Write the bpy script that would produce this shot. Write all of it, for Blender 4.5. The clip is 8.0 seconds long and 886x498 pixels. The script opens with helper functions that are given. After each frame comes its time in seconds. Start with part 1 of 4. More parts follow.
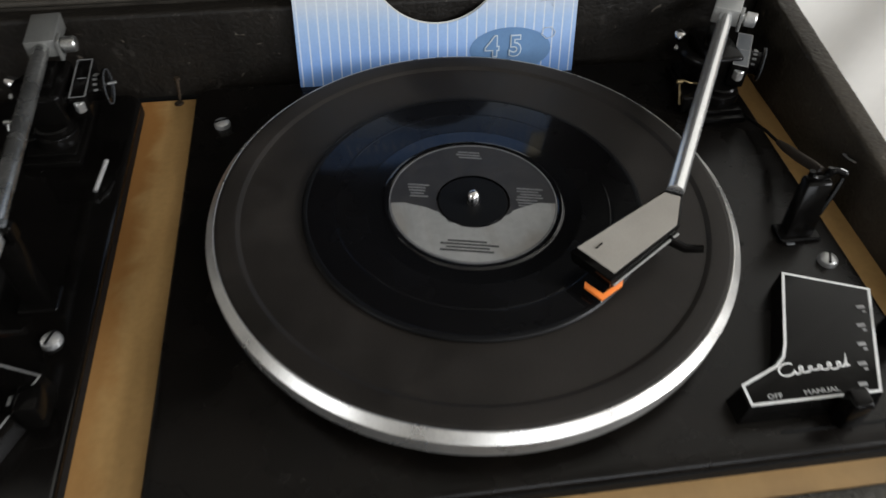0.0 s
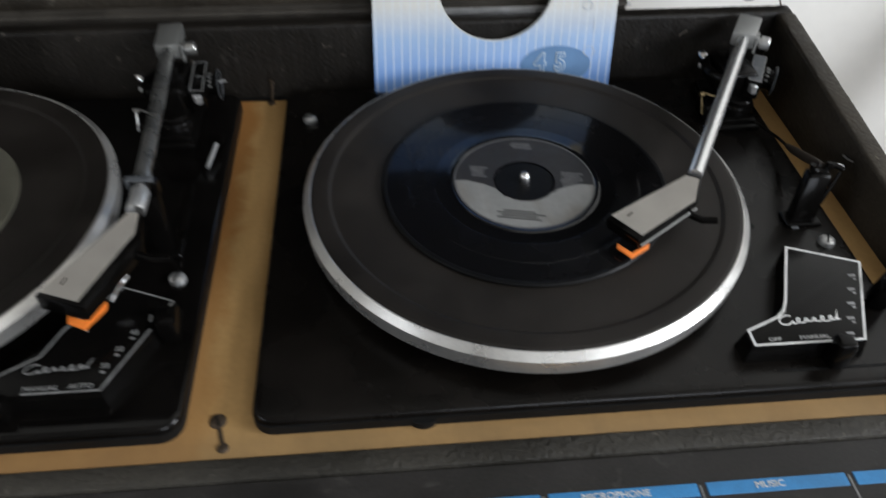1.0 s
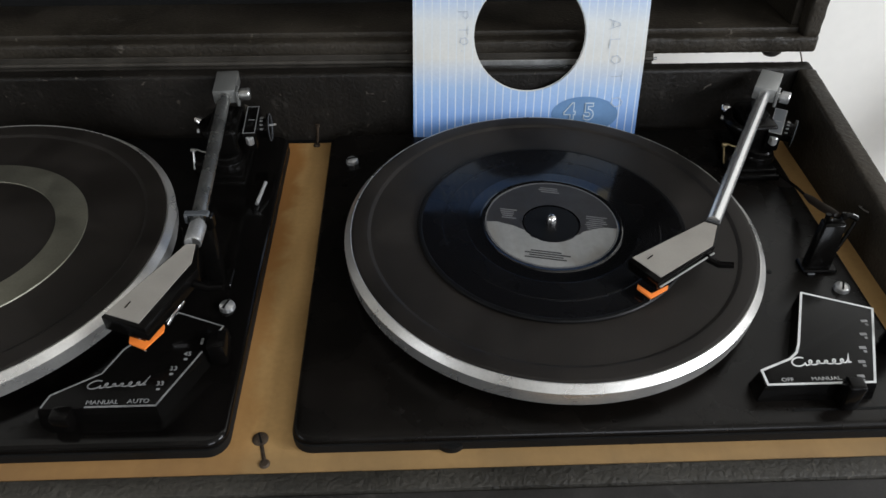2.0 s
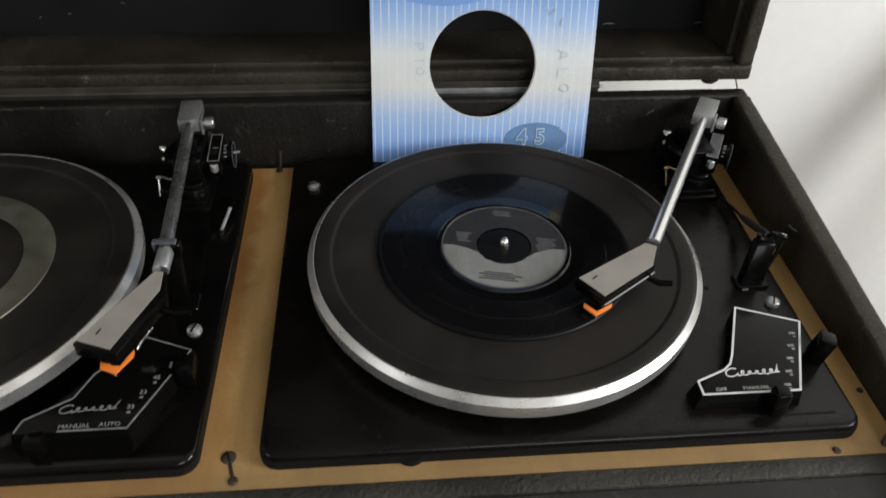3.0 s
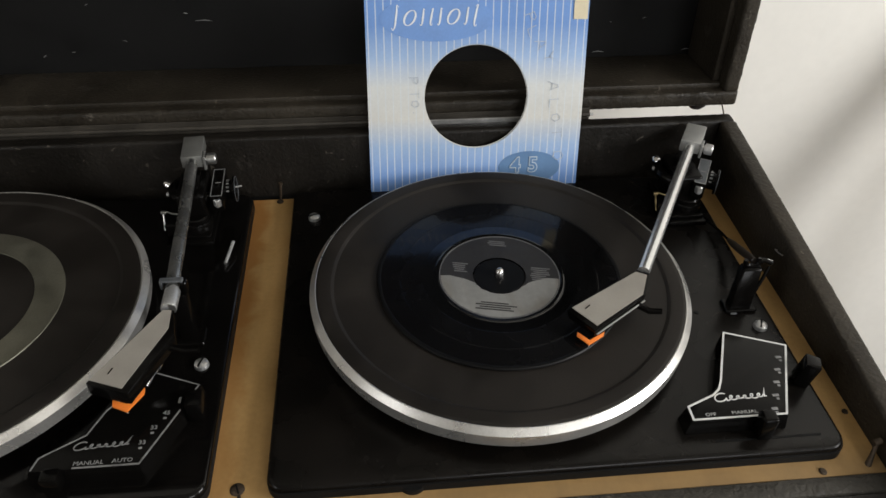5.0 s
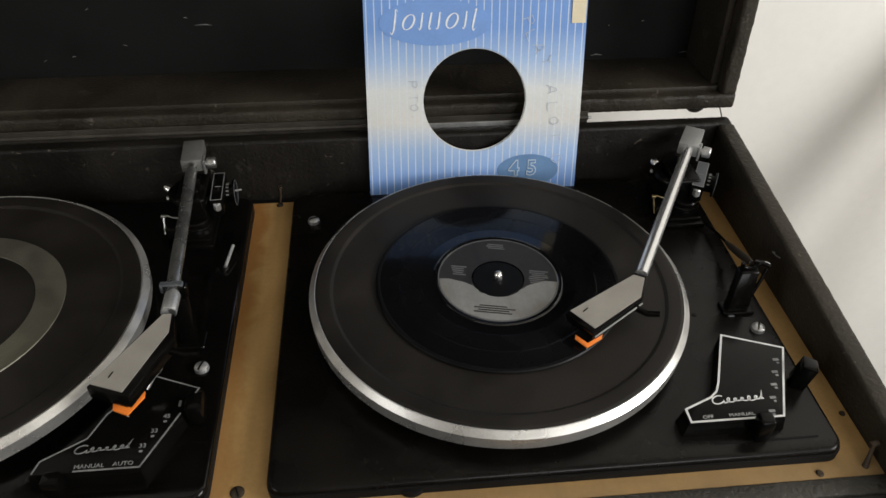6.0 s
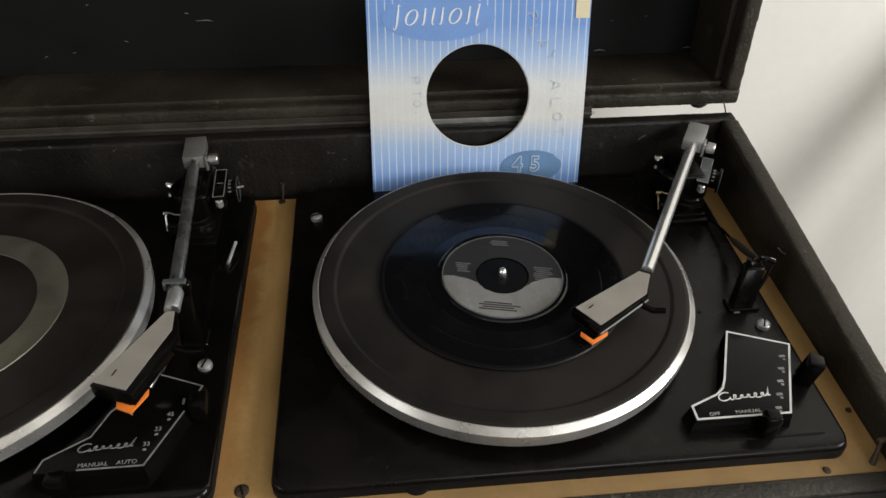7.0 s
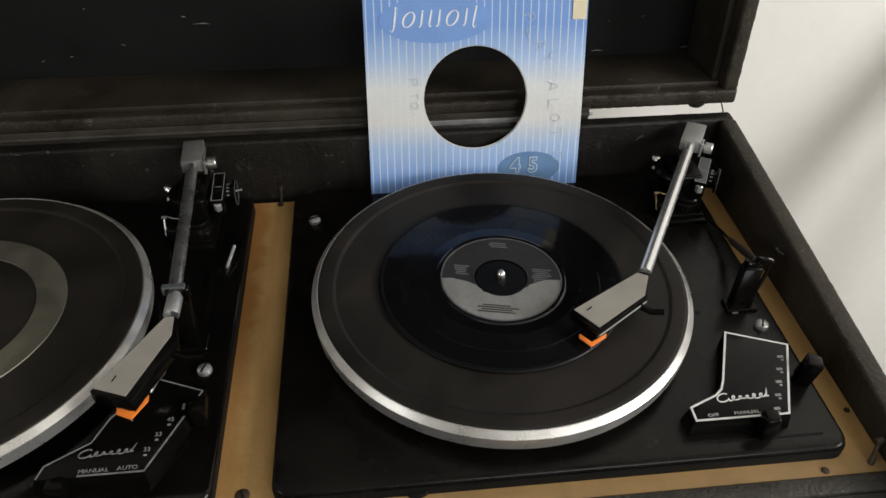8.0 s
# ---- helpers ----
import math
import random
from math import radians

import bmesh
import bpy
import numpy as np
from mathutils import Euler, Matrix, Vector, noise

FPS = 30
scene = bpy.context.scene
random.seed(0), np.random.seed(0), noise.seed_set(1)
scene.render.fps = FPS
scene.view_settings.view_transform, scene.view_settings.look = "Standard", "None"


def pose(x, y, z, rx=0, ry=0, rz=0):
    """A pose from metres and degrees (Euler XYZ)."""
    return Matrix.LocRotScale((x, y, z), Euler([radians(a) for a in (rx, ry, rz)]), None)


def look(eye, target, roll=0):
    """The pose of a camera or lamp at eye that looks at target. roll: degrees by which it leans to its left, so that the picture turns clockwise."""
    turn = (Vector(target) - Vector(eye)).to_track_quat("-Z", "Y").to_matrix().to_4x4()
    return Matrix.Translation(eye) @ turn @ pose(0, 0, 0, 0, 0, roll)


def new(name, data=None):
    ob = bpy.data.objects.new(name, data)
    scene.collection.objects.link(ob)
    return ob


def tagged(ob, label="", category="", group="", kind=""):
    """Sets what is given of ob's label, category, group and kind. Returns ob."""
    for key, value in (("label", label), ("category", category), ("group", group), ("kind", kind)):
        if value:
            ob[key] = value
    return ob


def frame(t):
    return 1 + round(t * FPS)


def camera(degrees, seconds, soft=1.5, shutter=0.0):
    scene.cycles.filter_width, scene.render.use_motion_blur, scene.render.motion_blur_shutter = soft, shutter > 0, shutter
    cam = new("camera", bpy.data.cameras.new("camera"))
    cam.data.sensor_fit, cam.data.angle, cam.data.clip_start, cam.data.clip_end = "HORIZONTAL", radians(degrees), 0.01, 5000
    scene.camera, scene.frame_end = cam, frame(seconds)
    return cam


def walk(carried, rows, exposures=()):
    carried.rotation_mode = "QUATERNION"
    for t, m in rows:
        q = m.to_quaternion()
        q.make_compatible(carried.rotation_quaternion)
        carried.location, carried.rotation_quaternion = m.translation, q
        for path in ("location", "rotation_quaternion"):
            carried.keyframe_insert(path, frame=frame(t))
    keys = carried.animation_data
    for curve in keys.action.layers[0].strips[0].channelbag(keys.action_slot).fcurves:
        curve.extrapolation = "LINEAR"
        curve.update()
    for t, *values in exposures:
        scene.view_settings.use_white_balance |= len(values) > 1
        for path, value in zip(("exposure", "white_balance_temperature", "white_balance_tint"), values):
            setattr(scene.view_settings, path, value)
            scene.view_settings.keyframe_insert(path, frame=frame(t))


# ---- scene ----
cam = camera(61.37, 8.0, shutter=0.5)
PATH = [
    (0, (-0.05701, -0.27008, 0.29286), (0.14875, 1.05270, -1.19304), 1.563),
    (0.2, (-0.06506, -0.29483, 0.30159), (0.15328, 1.04488, -1.16725), 2.413),
    (0.3, (-0.06579, -0.30755, 0.30620), (0.13294, 1.04492, -1.15370), 2.059),
    (0.5, (-0.05984, -0.33098, 0.31386), (0.07623, 1.04644, -1.12982), 0.495),
    (0.6, (-0.06151, -0.33896, 0.31586), (0.05997, 0.91157, -0.97311), 0.968),
    (0.7, (-0.06922, -0.34135, 0.31332), (0.08880, 1.04897, -1.11568), 2.116),
    (0.8, (-0.07068, -0.34224, 0.31424), (0.05918, 0.90334, -0.97869), 1.920),
    (0.9, (-0.07534, -0.34432, 0.31488), (0.05996, 0.90561, -0.97328), 1.752),
    (1, (-0.08445, -0.34995, 0.31665), (0.05759, 1.06534, -1.08933), 1.219),
    (1.1, (-0.09056, -0.35592, 0.32199), (0.02350, 0.94412, -0.91772), 0.639),
    (1.2, (-0.09877, -0.36192, 0.32296), (0.03474, 1.09643, -1.03916), 0.876),
    (1.3, (-0.09512, -0.36509, 0.32847), (0.00532, 0.95300, -0.89323), 0.050),
    (1.5, (-0.09157, -0.36962, 0.33290), (-0.00500, 1.12458, -0.99371), -0.207),
    (1.7, (-0.08723, -0.37062, 0.33461), (-0.02836, 1.12252, -0.99471), 0.351),
    (2.8, (-0.08408, -0.38492, 0.35166), (0.03803, 1.10196, -0.98036), 1.616),
    (3, (-0.08252, -0.38704, 0.35997), (0.07367, 1.11718, -0.94881), 1.982),
    (3.5, (-0.08289, -0.38514, 0.37338), (0.08289, 1.13089, -0.92052), 1.700),
    (4, (-0.08346, -0.38253, 0.37694), (0.07665, 1.12798, -0.92411), 1.276),
    (4.5, (-0.08315, -0.38605, 0.38130), (0.07833, 1.12562, -0.91823), 1.183),
    (6, (-0.08100, -0.38945, 0.38788), (0.07830, 1.12627, -0.90719), 0.921),
    (6.5, (-0.08235, -0.38628, 0.38654), (0.07872, 1.12289, -0.91595), 1.014),
    (7, (-0.08454, -0.38703, 0.38586), (0.07741, 1.12298, -0.91554), 0.905),
    (7.5, (-0.08320, -0.38863, 0.38825), (0.07725, 1.12235, -0.91221), 0.660),
    (8, (-0.08385, -0.38498, 0.38950), (0.07967, 1.11943, -0.91818), 0.566),
]
walk(cam, [(t, look(eye, target, roll)) for t, eye, target, roll in PATH],
     exposures=[(0, 0.0, 6150, 10), (0.5, -0.06, 5950, 10), (1.5, -0.04, 5900, 10), (3, -0.06, 6150, 10), (4.5, -0.15, 6400, 10), (8, -0.15, 6450, 10)])

# ---- world and lights ----
world = bpy.data.worlds.new("sky")
scene.world = world
world.use_nodes = True
wn = world.node_tree.nodes
sky = wn.new("ShaderNodeTexSky")
sky.sky_type, sky.sun_disc = "NISHITA", False
sky.sun_elevation, sky.sun_rotation = radians(35), radians(110)
world.node_tree.links.new(sky.outputs[0], wn["Background"].inputs[0])
wn["Background"].inputs[1].default_value = 0.1


def window_lamp(name, eye, target, w, h, watts, colour):
    """The sky's light in a window's opening."""
    data = bpy.data.lights.new(name, "AREA")
    data.shape, data.size, data.size_y, data.energy, data.color = "RECTANGLE", w, h, watts, colour
    ob = new(name, data)
    ob.matrix_world = look(eye, target)
    return ob


window_lamp("window_light_side", (1.83, -0.80, 0.85), (0.0, -0.10, 0.10), 0.95, 0.66, 43, (1.0, 0.985, 0.96))
window_lamp("window_light_front", (0.80, -2.53, 1.0), (0.35, 0.0, 0.45), 1.4, 0.9, 25, (1.0, 0.985, 0.96))
window_lamp("window_light_west", (-1.93, -1.10, 0.95), (0.0, -0.1, 0.1), 0.7, 0.55, 8, (1.0, 0.985, 0.96))


# ---- materials ----
def shade(name, base, rough=0.5, metal=0.0, vary=0.25, scale=60.0, fine=900.0, bump=0.1, spec=0.5, depth=0.0004, scuff=0.0, scuff_colour=(0.2, 0.19, 0.17)):
    """A surface with stains at one scale, grain at another, fine relief, and scuffs where asked."""
    m = bpy.data.materials.new(name)
    m.use_nodes = True
    nt = m.node_tree
    n, link = nt.nodes, nt.links.new
    p = n["Principled BSDF"]
    co = n.new("ShaderNodeTexCoord")
    big = n.new("ShaderNodeTexNoise")
    big.inputs["Scale"].default_value, big.inputs["Detail"].default_value = scale, 6
    small = n.new("ShaderNodeTexNoise")
    small.inputs["Scale"].default_value, small.inputs["Detail"].default_value = fine, 4
    link(co.outputs["Object"], big.inputs["Vector"])
    link(co.outputs["Object"], small.inputs["Vector"])
    ramp = n.new("ShaderNodeMapRange")
    ramp.inputs["From Min"].default_value, ramp.inputs["From Max"].default_value = 0.3, 0.7
    ramp.inputs["To Min"].default_value, ramp.inputs["To Max"].default_value = 1 - vary, 1 + vary
    link(big.outputs["Fac"], ramp.inputs["Value"])
    ramp2 = n.new("ShaderNodeMapRange")
    ramp2.inputs["From Min"].default_value, ramp2.inputs["From Max"].default_value = 0.3, 0.7
    ramp2.inputs["To Min"].default_value, ramp2.inputs["To Max"].default_value = 1 - vary * 0.6, 1 + vary * 0.6
    link(small.outputs["Fac"], ramp2.inputs["Value"])
    mul = n.new("ShaderNodeMath")
    mul.operation = "MULTIPLY"
    link(ramp.outputs[0], mul.inputs[0])
    link(ramp2.outputs[0], mul.inputs[1])
    col = n.new("ShaderNodeVectorMath")
    col.operation = "SCALE"
    col.inputs[0].default_value = base
    link(mul.outputs[0], col.inputs["Scale"])
    out = col.outputs[0]
    if scuff:
        sc = n.new("ShaderNodeTexNoise")
        sc.inputs["Scale"].default_value, sc.inputs["Detail"].default_value, sc.inputs["Distortion"].default_value = scale * 2.2, 8, 1.6
        link(co.outputs["Object"], sc.inputs["Vector"])
        sr = n.new("ShaderNodeMapRange")
        sr.inputs["From Min"].default_value, sr.inputs["From Max"].default_value = 0.64, 0.78
        sr.inputs["To Max"].default_value = scuff
        link(sc.outputs["Fac"], sr.inputs["Value"])
        mix = n.new("ShaderNodeMix")
        mix.data_type = "RGBA"
        link(sr.outputs[0], mix.inputs["Factor"])
        link(out, mix.inputs[6])
        mix.inputs[7].default_value = (*scuff_colour, 1)
        out = mix.outputs[2]
    link(out, p.inputs["Base Color"])
    rr = n.new("ShaderNodeMapRange")
    rr.inputs["From Min"].default_value, rr.inputs["From Max"].default_value = 0.3, 0.7
    rr.inputs["To Min"].default_value, rr.inputs["To Max"].default_value = max(0.03, rough * 0.8), min(1, rough * 1.2)
    link(big.outputs["Fac"], rr.inputs["Value"])
    link(rr.outputs[0], p.inputs["Roughness"])
    p.inputs["Metallic"].default_value = metal
    p.inputs["Specular IOR Level"].default_value = spec
    if bump:
        b = n.new("ShaderNodeBump")
        b.inputs["Strength"].default_value, b.inputs["Distance"].default_value = bump, depth
        link(small.outputs["Fac"], b.inputs["Height"])
        link(b.outputs[0], p.inputs["Normal"])
    return m


def leathercloth(name, base, scuff, gloss=0.26, relief=0.75):
    """Grained vinyl cloth: a cell-like wrinkle under fine noise, rubbed paler in places."""
    m = shade(name, base, 0.52, 0, 0.4, 14, 500, 0.0, gloss, scuff=scuff, scuff_colour=(0.11, 0.1, 0.085))
    nt = m.node_tree
    n, link = nt.nodes, nt.links.new
    co = n.new("ShaderNodeTexCoord")
    cell = n.new("ShaderNodeTexVoronoi")
    cell.feature, cell.inputs["Scale"].default_value = "DISTANCE_TO_EDGE", 210
    wob = n.new("ShaderNodeTexNoise")
    wob.inputs["Scale"].default_value, wob.inputs["Detail"].default_value, wob.inputs["Distortion"].default_value = 120, 7, 2.8
    link(co.outputs["Object"], cell.inputs["Vector"])
    link(co.outputs["Object"], wob.inputs["Vector"])
    add = n.new("ShaderNodeMath")
    link(cell.outputs["Distance"], add.inputs[0])
    link(wob.outputs["Fac"], add.inputs[1])
    lint = n.new("ShaderNodeTexNoise")
    lint.inputs["Scale"].default_value, lint.inputs["Detail"].default_value, lint.inputs["Distortion"].default_value = 170, 3, 1.2
    link(co.outputs["Object"], lint.inputs["Vector"])
    lr = n.new("ShaderNodeMapRange")
    lr.inputs["From Min"].default_value, lr.inputs["From Max"].default_value, lr.inputs["To Max"].default_value = 0.68, 0.75, 0.6
    link(lint.outputs["Fac"], lr.inputs["Value"])
    p = n["Principled BSDF"]
    speck = n.new("ShaderNodeMix")
    speck.data_type = "RGBA"
    link(lr.outputs[0], speck.inputs["Factor"])
    link(p.inputs["Base Color"].links[0].from_socket, speck.inputs[6])
    speck.inputs[7].default_value = (0.12, 0.105, 0.085, 1)
    link(speck.outputs[2], p.inputs["Base Color"])
    b = n.new("ShaderNodeBump")
    b.inputs["Strength"].default_value, b.inputs["Distance"].default_value = relief, 0.0009
    link(add.outputs[0], b.inputs["Height"])
    link(b.outputs[0], n["Principled BSDF"].inputs["Normal"])
    return m


def board(name, base, stain=0.3):
    """Bare plywood with long grain along y, and drifts of darker stain."""
    m = shade(name, base, 0.6, 0, 0.1, 9, 300, 0.1, 0.3)
    nt = m.node_tree
    n, link = nt.nodes, nt.links.new
    co = n.new("ShaderNodeTexCoord")
    mp = n.new("ShaderNodeMapping")
    mp.inputs["Scale"].default_value = (1, 0.05, 1)
    g = n.new("ShaderNodeTexNoise")
    g.inputs["Scale"].default_value, g.inputs["Detail"].default_value = 130, 5
    link(co.outputs["Object"], mp.inputs["Vector"])
    link(mp.outputs[0], g.inputs["Vector"])
    r = n.new("ShaderNodeMapRange")
    r.inputs["From Min"].default_value, r.inputs["From Max"].default_value = 0.3, 0.7
    r.inputs["To Min"].default_value, r.inputs["To Max"].default_value = 0.92, 1.07
    link(g.outputs["Fac"], r.inputs["Value"])
    v = n.new("ShaderNodeVectorMath")
    v.operation = "SCALE"
    p = n["Principled BSDF"]
    old = p.inputs["Base Color"].links[0].from_socket
    link(old, v.inputs[0])
    link(r.outputs[0], v.inputs["Scale"])
    drift = n.new("ShaderNodeMapping")
    drift.inputs["Scale"].default_value = (1, 0.22, 1)
    link(co.outputs["Object"], drift.inputs["Vector"])
    sn = n.new("ShaderNodeTexNoise")
    sn.inputs["Scale"].default_value, sn.inputs["Detail"].default_value, sn.inputs["Distortion"].default_value = 38, 5, 0.8
    link(drift.outputs[0], sn.inputs["Vector"])
    sr = n.new("ShaderNodeMapRange")
    sr.inputs["From Min"].default_value, sr.inputs["From Max"].default_value, sr.inputs["To Max"].default_value = 0.48, 0.72, stain
    link(sn.outputs["Fac"], sr.inputs["Value"])
    mix = n.new("ShaderNodeMix")
    mix.data_type = "RGBA"
    link(sr.outputs[0], mix.inputs["Factor"])
    link(v.outputs[0], mix.inputs[6])
    mix.inputs[7].default_value = (base[0] * 0.55, base[1] * 0.42, base[2] * 0.3, 1)
    link(mix.outputs[2], p.inputs["Base Color"])
    return m


def turned(name, base, rough, metal, aniso, spec=0.5, rings=0.0, across=0.0):
    """A surface cut round and round an upright axis: lathe-turned metal, record grooves."""
    m = shade(name, base, rough, metal, 0.1, 40, 700, 0.0, spec)
    nt = m.node_tree
    n, link = nt.nodes, nt.links.new
    p = n["Principled BSDF"]
    p.inputs["Anisotropic"].default_value, p.inputs["Anisotropic Rotation"].default_value = aniso, across
    tg = n.new("ShaderNodeTangent")
    tg.direction_type, tg.axis = "RADIAL", "Z"
    link(tg.outputs[0], p.inputs["Tangent"])
    if rings:
        co = n.new("ShaderNodeTexCoord")
        w = n.new("ShaderNodeTexWave")
        w.wave_type, w.rings_direction = "RINGS", "Z"
        w.inputs["Scale"].default_value, w.inputs["Distortion"].default_value = 900, 0.6
        link(co.outputs["Object"], w.inputs["Vector"])
        b = n.new("ShaderNodeBump")
        b.inputs["Strength"].default_value, b.inputs["Distance"].default_value = rings, 0.0001
        link(w.outputs["Fac"], b.inputs["Height"])
        link(b.outputs[0], p.inputs["Normal"])
    return m


def printed_sleeve():
    """Blue print that fades to cream across the middle, with fine upright white lines."""
    m = shade("sleeve_paper", (1, 1, 1), 0.55, 0, 0.05, 25, 500, 0.12, 0.3)
    nt = m.node_tree
    n, link = nt.nodes, nt.links.new
    p = n["Principled BSDF"]
    old = p.inputs["Base Color"].links[0].from_socket
    co = n.new("ShaderNodeTexCoord")
    sep = n.new("ShaderNodeSeparateXYZ")
    link(co.outputs["Object"], sep.inputs[0])
    ramp = n.new("ShaderNodeValToRGB")
    mr = n.new("ShaderNodeMapRange")
    mr.inputs["From Min"].default_value, mr.inputs["From Max"].default_value = -0.017, 0.165
    link(sep.outputs["Z"], mr.inputs["Value"])
    link(mr.outputs[0], ramp.inputs[0])
    el = ramp.color_ramp.elements
    el[0].position, el[0].color = 0.10, (0.155, 0.29, 0.60, 1)
    el[1].position, el[1].color = 0.82, (0.155, 0.29, 0.60, 1)
    for at, c in ((0.27, (0.325, 0.45, 0.655, 1)), (0.40, (0.62, 0.615, 0.575, 1)), (0.55, (0.62, 0.635, 0.62, 1)), (0.68, (0.325, 0.45, 0.66, 1))):
        e = el.new(at)
        e.color = c
    ab = n.new("ShaderNodeMath")
    ab.operation = "PINGPONG"
    ab.inputs[1].default_value = 0.00315
    link(sep.outputs["X"], ab.inputs[0])
    lt = n.new("ShaderNodeMath")
    lt.operation = "LESS_THAN"
    lt.inputs[1].default_value = 0.00042
    link(ab.outputs[0], lt.inputs[0])
    mix = n.new("ShaderNodeMix")
    mix.data_type = "RGBA"
    sc = n.new("ShaderNodeMath")
    sc.operation = "MULTIPLY"
    sc.inputs[1].default_value = 0.75
    link(lt.outputs[0], sc.inputs[0])
    link(sc.outputs[0], mix.inputs["Factor"])
    link(ramp.outputs[0], mix.inputs[6])
    mix.inputs[7].default_value = (0.62, 0.66, 0.68, 1)
    v = n.new("ShaderNodeVectorMath")
    v.operation = "MULTIPLY"
    link(old, v.inputs[0])
    link(mix.outputs[2], v.inputs[1])
    link(v.outputs[0], p.inputs["Base Color"])
    return m


# one cloth in two tones: dark on dim walls, paler where light falls
CLOTH = leathercloth("black_leathercloth", (0.0082, 0.0066, 0.0047), 0.3, relief=0.4)
CLOTH_LIT = leathercloth("lit_leathercloth", (0.0235, 0.0192, 0.0134), 0.35, relief=0.55)
RAIL = leathercloth("rail_leathercloth", (0.027, 0.0243, 0.019), 0.5, 0.36)
FELT = shade("dark_lining", (0.0035, 0.0034, 0.0032), 0.7, 0, 0.3, 20, 900, 0.3, 0.2)
PLY = board("bare_plywood", (0.40, 0.243, 0.090), 0.25)


def edge_tint(m, at, colour):
    """An orange-brown tint in the plywood along the line x = at, stronger towards the back."""
    nt = m.node_tree
    n, link = nt.nodes, nt.links.new
    p = n["Principled BSDF"]
    co, sep, wob = n.new("ShaderNodeTexCoord"), n.new("ShaderNodeSeparateXYZ"), n.new("ShaderNodeTexNoise")
    wob.inputs["Scale"].default_value, wob.inputs["Detail"].default_value, wob.inputs["Distortion"].default_value = 36, 6, 0.7
    link(co.outputs["Object"], sep.inputs[0])
    link(co.outputs["Object"], wob.inputs["Vector"])
    reach, edge, along, both, mix = n.new("ShaderNodeMath"), n.new("ShaderNodeMapRange"), n.new("ShaderNodeMapRange"), n.new("ShaderNodeMath"), n.new("ShaderNodeMix")
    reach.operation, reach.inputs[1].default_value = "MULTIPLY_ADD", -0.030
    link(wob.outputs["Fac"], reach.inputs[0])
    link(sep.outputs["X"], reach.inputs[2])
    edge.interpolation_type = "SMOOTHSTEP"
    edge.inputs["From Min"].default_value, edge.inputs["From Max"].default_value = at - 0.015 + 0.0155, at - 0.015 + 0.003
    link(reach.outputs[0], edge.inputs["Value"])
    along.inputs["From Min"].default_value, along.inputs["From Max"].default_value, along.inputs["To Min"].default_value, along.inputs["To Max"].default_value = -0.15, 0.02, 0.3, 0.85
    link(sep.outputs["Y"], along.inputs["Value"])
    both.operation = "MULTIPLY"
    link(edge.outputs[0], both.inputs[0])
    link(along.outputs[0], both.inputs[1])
    mix.data_type = "RGBA"
    link(both.outputs[0], mix.inputs["Factor"])
    link(p.inputs["Base Color"].links[0].from_socket, mix.inputs[6])
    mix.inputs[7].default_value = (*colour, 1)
    link(mix.outputs[2], p.inputs["Base Color"])


def front_darkening(m, y0, y1, most, colour):
    """Mixes a darker colour into the board's front strip, patchy, from y1 forward to y0."""
    nt = m.node_tree
    n, link = nt.nodes, nt.links.new
    p = n["Principled BSDF"]
    co, sep, patch, band, mottled, both, mix = (n.new("ShaderNode" + k) for k in ("TexCoord", "SeparateXYZ", "TexNoise", "MapRange", "MapRange", "Math", "Mix"))
    patch.inputs["Scale"].default_value, patch.inputs["Detail"].default_value = 24, 7
    link(co.outputs["Object"], sep.inputs[0])
    link(co.outputs["Object"], patch.inputs["Vector"])
    band.inputs["From Min"].default_value, band.inputs["From Max"].default_value = y1, y0
    link(sep.outputs["Y"], band.inputs["Value"])
    mottled.inputs["From Min"].default_value, mottled.inputs["From Max"].default_value = 0.3, 0.65
    mottled.inputs["To Min"].default_value, mottled.inputs["To Max"].default_value = 0.45 * most, most
    link(patch.outputs["Fac"], mottled.inputs["Value"])
    both.operation = "MULTIPLY"
    link(band.outputs[0], both.inputs[0])
    link(mottled.outputs[0], both.inputs[1])
    mix.data_type = "RGBA"
    link(both.outputs[0], mix.inputs["Factor"])
    link(p.inputs["Base Color"].links[0].from_socket, mix.inputs[6])
    mix.inputs[7].default_value = (*colour, 1)
    link(mix.outputs[2], p.inputs["Base Color"])


front_darkening(PLY, -0.150, -0.135, 0.75, (0.19, 0.125, 0.058))
edge_tint(PLY, -0.1905, (0.27, 0.115, 0.026))
BLACK = shade("black_enamel", (0.0042, 0.0034, 0.0027), 0.27, 0, 0.45, 22, 1500, 0.06, 0.19, 0.0001, scuff=0.1, scuff_colour=(0.08, 0.075, 0.07))
GLOSSBLACK = shade("glossy_black_enamel", (0.0028, 0.0024, 0.0021), 0.12, 0, 0.4, 26, 1500, 0.04, 0.26, 0.0001, scuff=0.06, scuff_colour=(0.06, 0.05, 0.045))
PLASTIC = shade("black_plastic", (0.0030, 0.0027, 0.0024), 0.2, 0, 0.15, 80, 1200, 0.05, 0.12, 0.0001)
RUBBER = shade("black_rubber", (0.0118, 0.0096, 0.0076), 0.55, 0, 0.32, 26, 1500, 0.12, 0.3, 0.0002, scuff=0.10, scuff_colour=(0.06, 0.055, 0.05))
ALLOY = turned("turned_alloy", (0.66, 0.645, 0.61), 0.30, 0.8, 0.3)
RINGMETAL = turned("dull_alloy", (0.30, 0.29, 0.228), 0.42, 0.9, 0.4)
VINYL = turned("record_vinyl", (0.0034, 0.0032, 0.0034), 0.26, 0, 0.92, 0.1, 0.0, 0.25)
